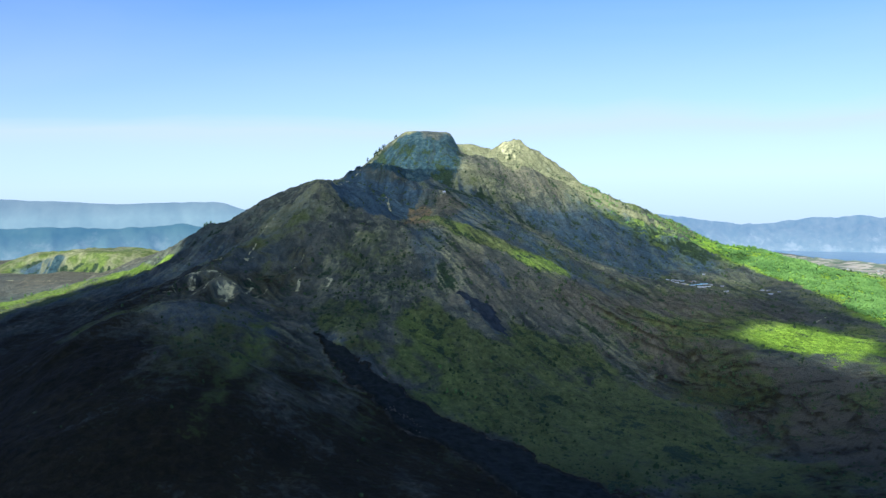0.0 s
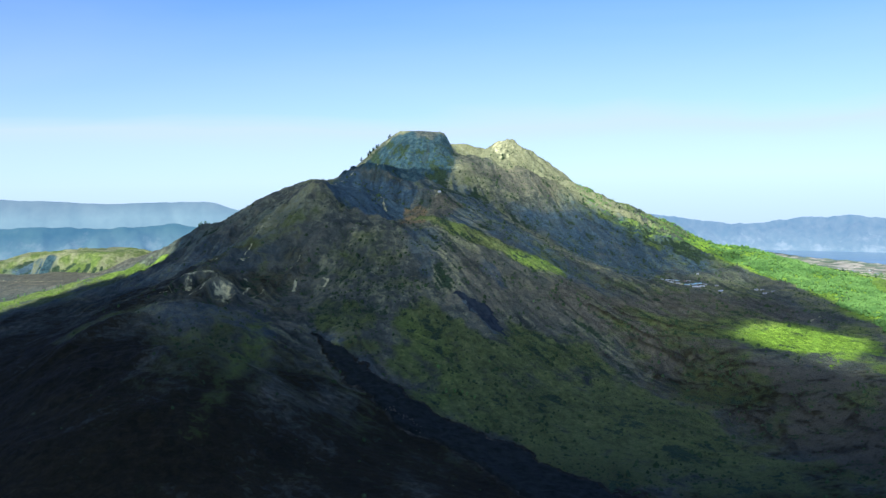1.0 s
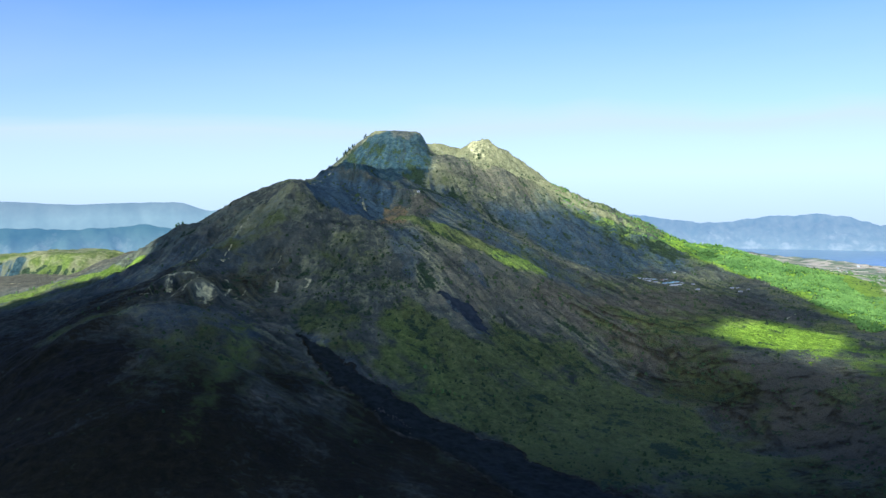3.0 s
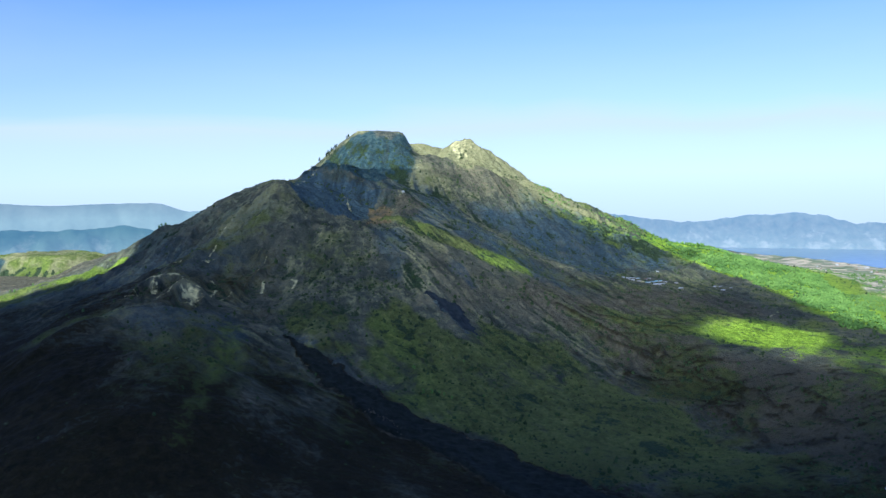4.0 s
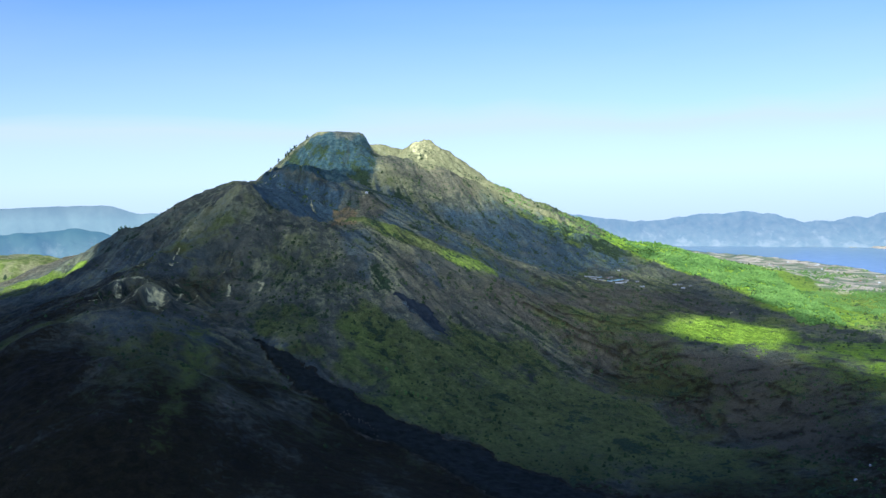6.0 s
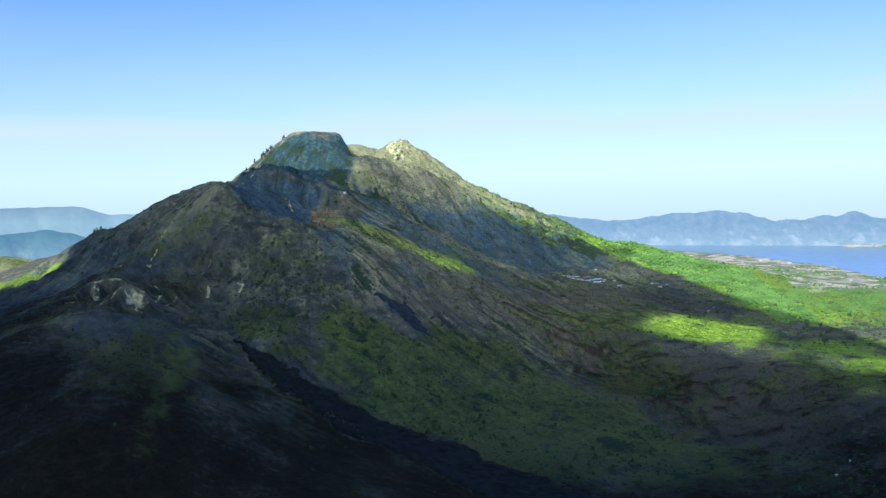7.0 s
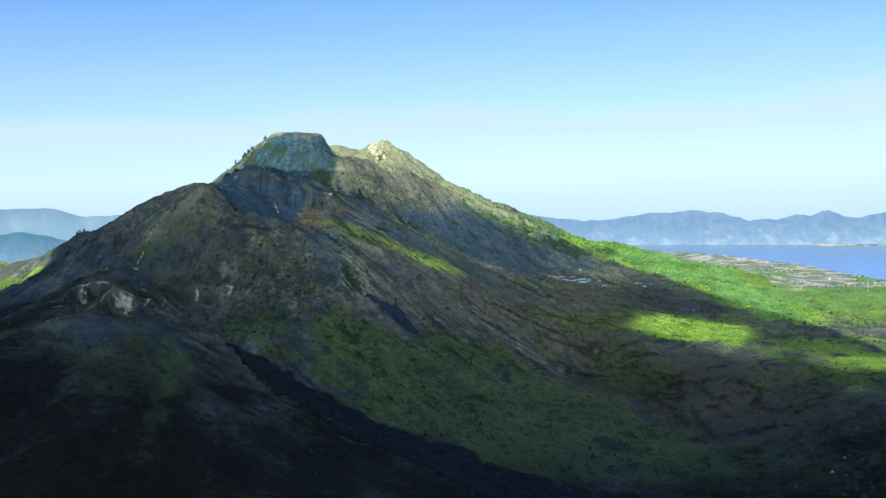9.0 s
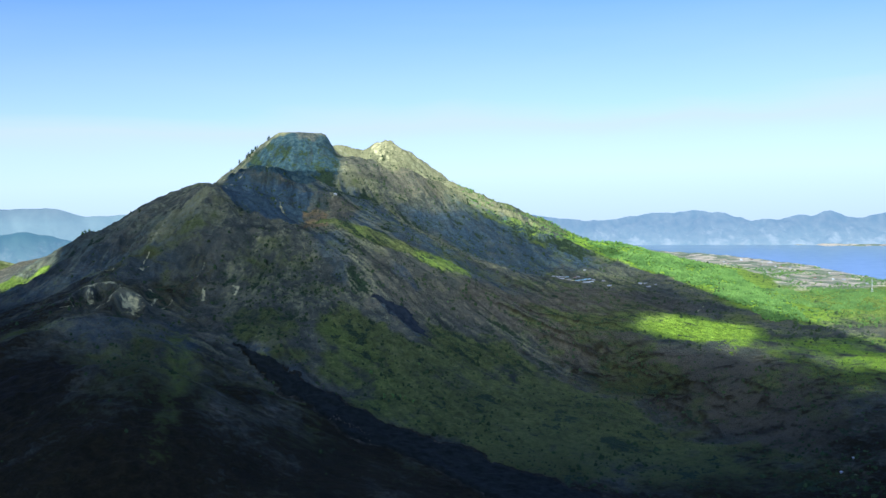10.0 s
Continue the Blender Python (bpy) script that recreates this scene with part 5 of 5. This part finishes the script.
# bushes in the patches of sun, coloured brighter than the shaded shrubs
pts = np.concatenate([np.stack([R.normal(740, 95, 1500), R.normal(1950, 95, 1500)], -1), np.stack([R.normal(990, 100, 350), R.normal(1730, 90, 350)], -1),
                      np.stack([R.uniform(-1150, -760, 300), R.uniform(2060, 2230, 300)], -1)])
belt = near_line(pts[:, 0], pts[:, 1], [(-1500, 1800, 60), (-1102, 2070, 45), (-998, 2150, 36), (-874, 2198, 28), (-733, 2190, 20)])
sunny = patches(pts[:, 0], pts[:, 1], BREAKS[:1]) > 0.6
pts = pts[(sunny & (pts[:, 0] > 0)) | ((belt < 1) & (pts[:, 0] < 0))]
scatter("sunlit_bushes", pts, R.uniform(2.0, 4.5, len(pts)), MOUND_SHAPES, M_SUNLIT_BUSH, "low green bushes in patches of sun, coloured brighter for it", "bushes", sink=0.2)


def tapered(bm, base, tip, r0, r1, sides=7):
    """A tapered limb between two points."""
    axis = (Vector(tip) - Vector(base))
    m = Matrix.Translation((Vector(base) + Vector(tip)) / 2) @ axis.to_track_quat("Z", "Y").to_matrix().to_4x4()
    bmesh.ops.create_cone(bm, cap_ends=True, segments=sides, radius1=r0, radius2=r1, depth=axis.length, matrix=m)


def add_clump(bm, centre, radius, squash, seed):
    v, f = ico(radius, squash, seed, 0.35)
    made = [bm.verts.new(Vector(q) + Vector(centre)) for q in v]
    for t in f:
        bm.faces.new([made[i] for i in t])


def tree(kind, seed):
    """A tree of its own: tapered trunk with limbs, and a crown of many clumps."""
    r = random.Random(seed)
    ob = new("pine_tree" if kind == "pine" else "tree")
    tall = 11.0 if kind == "pine" else 9.0
    bm = bmesh.new()
    tapered(bm, (0, 0, -0.8), (0, 0, tall * 0.9), 0.32, 0.07)
    crown = bmesh.new()
    for k in range(26 if kind == "pine" else 22):
        t = r.uniform(0.16, 1.0)
        a = r.uniform(0, 6.283)
        if kind == "pine":
            d, size = (1.1 - t) * tall * 0.36 * r.uniform(0.3, 1.0), r.uniform(1.1, 2.0)
        else:
            d, size = math.sin(t * 3.0) * 3.4 * r.uniform(0.3, 1.0), r.uniform(0.8, 1.5)
        c = (d * math.cos(a), d * math.sin(a), t * tall)
        add_clump(crown, c, size, 0.6, seed * 100 + k)
        if k % 4 == 0:
            tapered(bm, (0, 0, c[2] - 0.8), c, 0.10, 0.03, 5)
    part("trunk", bm, M_BARK, ob)
    part("crown", crown, M_PINE if kind == "pine" else M_LEAF, ob)
    return ob


def plant(kind, places, label, category, group, size):
    """Copies of a few trees at the places given."""
    protos = [tree(kind, 300 + 7 * i + len(places)) for i in range(min(3, len(places)))]
    for i, (x, y) in enumerate(places):
        k = size * R.uniform(0.75, 1.25)
        m = pose(x, y, float(land_z(x, y)) - 0.2, 0, 0, R.uniform(0, 360))
        ob = protos[i] if i < len(protos) else protos[i % len(protos)]
        if i < len(protos):
            ob.matrix_basis = m
        else:
            ob.scale = (1, 1, 1)
            ob = copy_thing(ob, m)
        ob.scale = (k, k, k)
        tagged(ob, label, category, group)


plant("pine", [(-222, 2990), (-226, 2984), (-260, 2988), (-266, 2984), (-272, 2978), (-278, 2986), (-283, 2974), (-289, 2982), (-276, 2964), (-295, 2980), (-284, 2958), (-318, 2990), (-345, 2990)],
      "dark pine tree on the bare summit ridge", "tree", "pines on the summit ridge", 1.0)
plant("broad", [(-652, 2240), (-645, 2236), (-637, 2244), (-629, 2250), (-620, 2262), (-612, 2270)], "low dark bushy tree on the flank's rocky spur", "tree", "trees on the spur", 0.75)
plant("broad", [(-1079, 2167), (-1065, 2170), (-991, 2204), (-1118, 2174), (-1025, 2186), (-947, 2205), (-1003, 2209), (-1140, 2150)], "dark green tree beside the grassy belt", "tree", "trees along the grassy belt", 0.9)
plant("broad", [(1123, 2004), (1152, 1956), (1200, 1957), (1145, 1978), (1126, 2100), (1078, 1800), (1190, 1985), (1240, 2010), (1215, 1930), (1100, 2040)], "leafy green tree at the edge of the meadow", "tree", "trees at the meadow's edge", 1.0)
plant("broad", [(-50, 1626), (-36, 1548), (-22, 1546), (13, 1540), (0, 1547), (45, 1674), (153, 1947), (-137, 1706), (-8, 1552), (70, 1560)], "small dark tree on the green fan slope", "tree", "small trees on the green slope", 0.55)


# ---- buildings ----
def house(length, width, wall_height, roof_mat, label, group, x, y, turn, rise=0.35):
    """A small building with a pitched roof, door and windows."""
    ob = tagged(new("house"), label, "house", group)
    corners = [(sx * length / 2, sy * width / 2) for sx in (-1, 1) for sy in (-1, 1)]
    t = radians(turn)
    zs = [float(land_z(x + cx * math.cos(t) - cy * math.sin(t), y + cx * math.sin(t) + cy * math.cos(t))) for cx, cy in corners]
    ob.matrix_basis = pose(x, y, min(zs) + 0.5 * (max(zs) - min(zs)), 0, 0, turn)
    deep = 0.5 * (max(zs) - min(zs)) + 0.6
    L, W, H = length / 2, width / 2, wall_height
    peak = H + width * rise
    bm = bmesh.new()
    v = [bm.verts.new(q) for q in ((-L, -W, -deep), (L, -W, -deep), (L, W, -deep), (-L, W, -deep), (-L, -W, H), (L, -W, H), (L, W, H), (-L, W, H), (-L, 0, peak), (L, 0, peak))]
    for f in ((0, 1, 5, 4), (2, 3, 7, 6), (1, 2, 6, 9, 5), (3, 0, 4, 8, 7), (0, 3, 2, 1), (4, 5, 9, 8), (6, 7, 8, 9)):
        bm.faces.new([v[i] for i in f])
    wall = part("wall", bm, M_PLASTER, ob)
    for side in (-1, 1):
        bm = bmesh.new()
        o = 0.6
        edge = [(-L - o, side * (W + o), H - o * 2 * rise), (L + o, side * (W + o), H - o * 2 * rise), (L + o, 0, peak + 0.06), (-L - o, 0, peak + 0.06)]
        low = [bm.verts.new(q) for q in edge]
        top = [bm.verts.new((q[0], q[1], q[2] + 0.18)) for q in edge]
        bm.faces.new(low[::-1])
        bm.faces.new(top)
        for i in range(4):
            bm.faces.new([low[i], low[(i + 1) % 4], top[(i + 1) % 4], top[i]])
        bmesh.ops.recalc_face_normals(bm, faces=bm.faces)
        part("roof", bm, roof_mat, ob)
    bm = bmesh.new()
    bmesh.ops.create_cube(bm, size=1, matrix=Matrix.LocRotScale((0, -W - 0.02, 1.0), None, (1.1, 0.12, 2.0)))
    part("door", bm, M_BARK, wall)
    for wx in (-0.3, 0.3):
        bm = bmesh.new()
        bmesh.ops.create_cube(bm, size=1, matrix=Matrix.LocRotScale((wx * length, -W - 0.02, 1.6), None, (1.2, 0.10, 1.0)))
        part("window", bm, M_GLASS, wall)
    return ob


M_GLASS = simple_material("dark_window_glass", [(0.3, (0.02, 0.025, 0.03)), (0.7, (0.04, 0.05, 0.06))], 1.0, rough=0.1)

VILLAGE = "houses of the village on the flank"
ROOFS = {"w": (M_ROOF_WHITE, "white-roofed low house among dark ash slopes"), "b": (M_ROOF_BLUE, "pale blue sheet-roofed long shed in the village"),
         "g": (M_ROOF_GREY, "grey sheet-roofed low house in the village"), "r": (M_ROOF_RED, "clay-tiled low house in the village")}
for x, y, key, size, turn in ((548, 2442, "w", 8, 10), (565, 2450, "w", 11, -8), (579, 2453, "g", 9, 5), (590, 2448, "b", 10, 12), (570, 2426, "w", 9, -15), (585, 2413, "g", 10, 0), (620, 2442, "g", 9, 20),
                              (622, 2405, "b", 17, 4), (641, 2423, "b", 18, 6), (624, 2380, "w", 20, 2), (648, 2404, "w", 10, -10), (604, 2398, "b", 12, 8), (694, 2435, "g", 8, 0), (689, 2378, "w", 11, 15),
                              (797, 2419, "w", 9, -5), (812, 2417, "g", 9, 12), (809, 2389, "w", 10, 0), (838, 2409, "g", 8, 25), (663, 2509, "w", 7, 0), (557, 2425, "g", 8, 0), (606, 2425, "r", 9, 30), (660, 2425, "g", 9, -20)):
    mat, label = ROOFS[key]
    house(size * 1.1, size * R.uniform(0.34, 0.44), 1.9, mat, label, VILLAGE, x, y + 12, turn, 0.16)

house(6.0, 4.5, 2.6, M_ROOF_WHITE, "lone white hut on the crater rim", "", -54, 2400, 10)
house(3.2, 2.6, 2.0, M_ROOF_WHITE, "tiny white hut on the dark plain", "huts on the plain", 610, 1222, 20)
house(2.6, 2.2, 1.8, M_ROOF_WHITE, "tiny white hut on the dark plain", "huts on the plain", 654, 1256, 60)

# houses along the lake shore
for i in range(34):
    x = R.uniform(1380, 1660)
    y = R.uniform(2450, 3300)
    if near_line(np.array(x), np.array(y), [(a, b, 25) for a, b in LAKE + LAKE[:1]]) > 1 and not inside(np.array(x), np.array(y), LAKE):
        house(R.uniform(5, 9), R.uniform(4, 5.5), 2.4, (M_ROOF_WHITE, M_ROOF_RED, M_ROOF_GREY)[i % 3], ("white-roofed", "clay-tiled", "grey-roofed")[i % 3] + " house among fields near the lake", "houses by the lake", x, y, R.uniform(0, 180))


def mast(x, y, tall):
    """A lattice mast: four legs, braces and a tip."""
    ob = tagged(new("radio_mast"), "slender galvanised lattice mast near the lake", "mast")
    ob.matrix_basis = pose(x, y, float(land_z(x, y)) - 0.5)
    for sx, sy in ((-1, -1), (1, -1), (1, 1), (-1, 1)):
        bm = bmesh.new()
        tapered(bm, (sx * 1.6, sy * 1.6, 0), (sx * 0.35, sy * 0.35, tall), 0.22, 0.14, 6)
        part("leg", bm, M_STEEL, ob)
    for k in range(9):
        z0, z1 = tall * k / 9, tall * (k + 1) / 9
        a, b = 1.6 - 1.25 * k / 9, 1.6 - 1.25 * (k + 1) / 9
        bm = bmesh.new()
        for (ux, uy), (vx, vy) in (((-1, -1), (1, -1)), ((1, -1), (1, 1)), ((1, 1), (-1, 1)), ((-1, 1), (-1, -1))):
            tapered(bm, (ux * a, uy * a, z0), (vx * b, vy * b, z1), 0.09, 0.09, 5)
        part("brace", bm, M_STEEL, ob)
    bm = bmesh.new()
    tapered(bm, (0, 0, tall - 0.5), (0, 0, tall + 4), 0.12, 0.05, 6)
    part("antenna", bm, M_STEEL, ob)


mast(1463, 2341, 40)
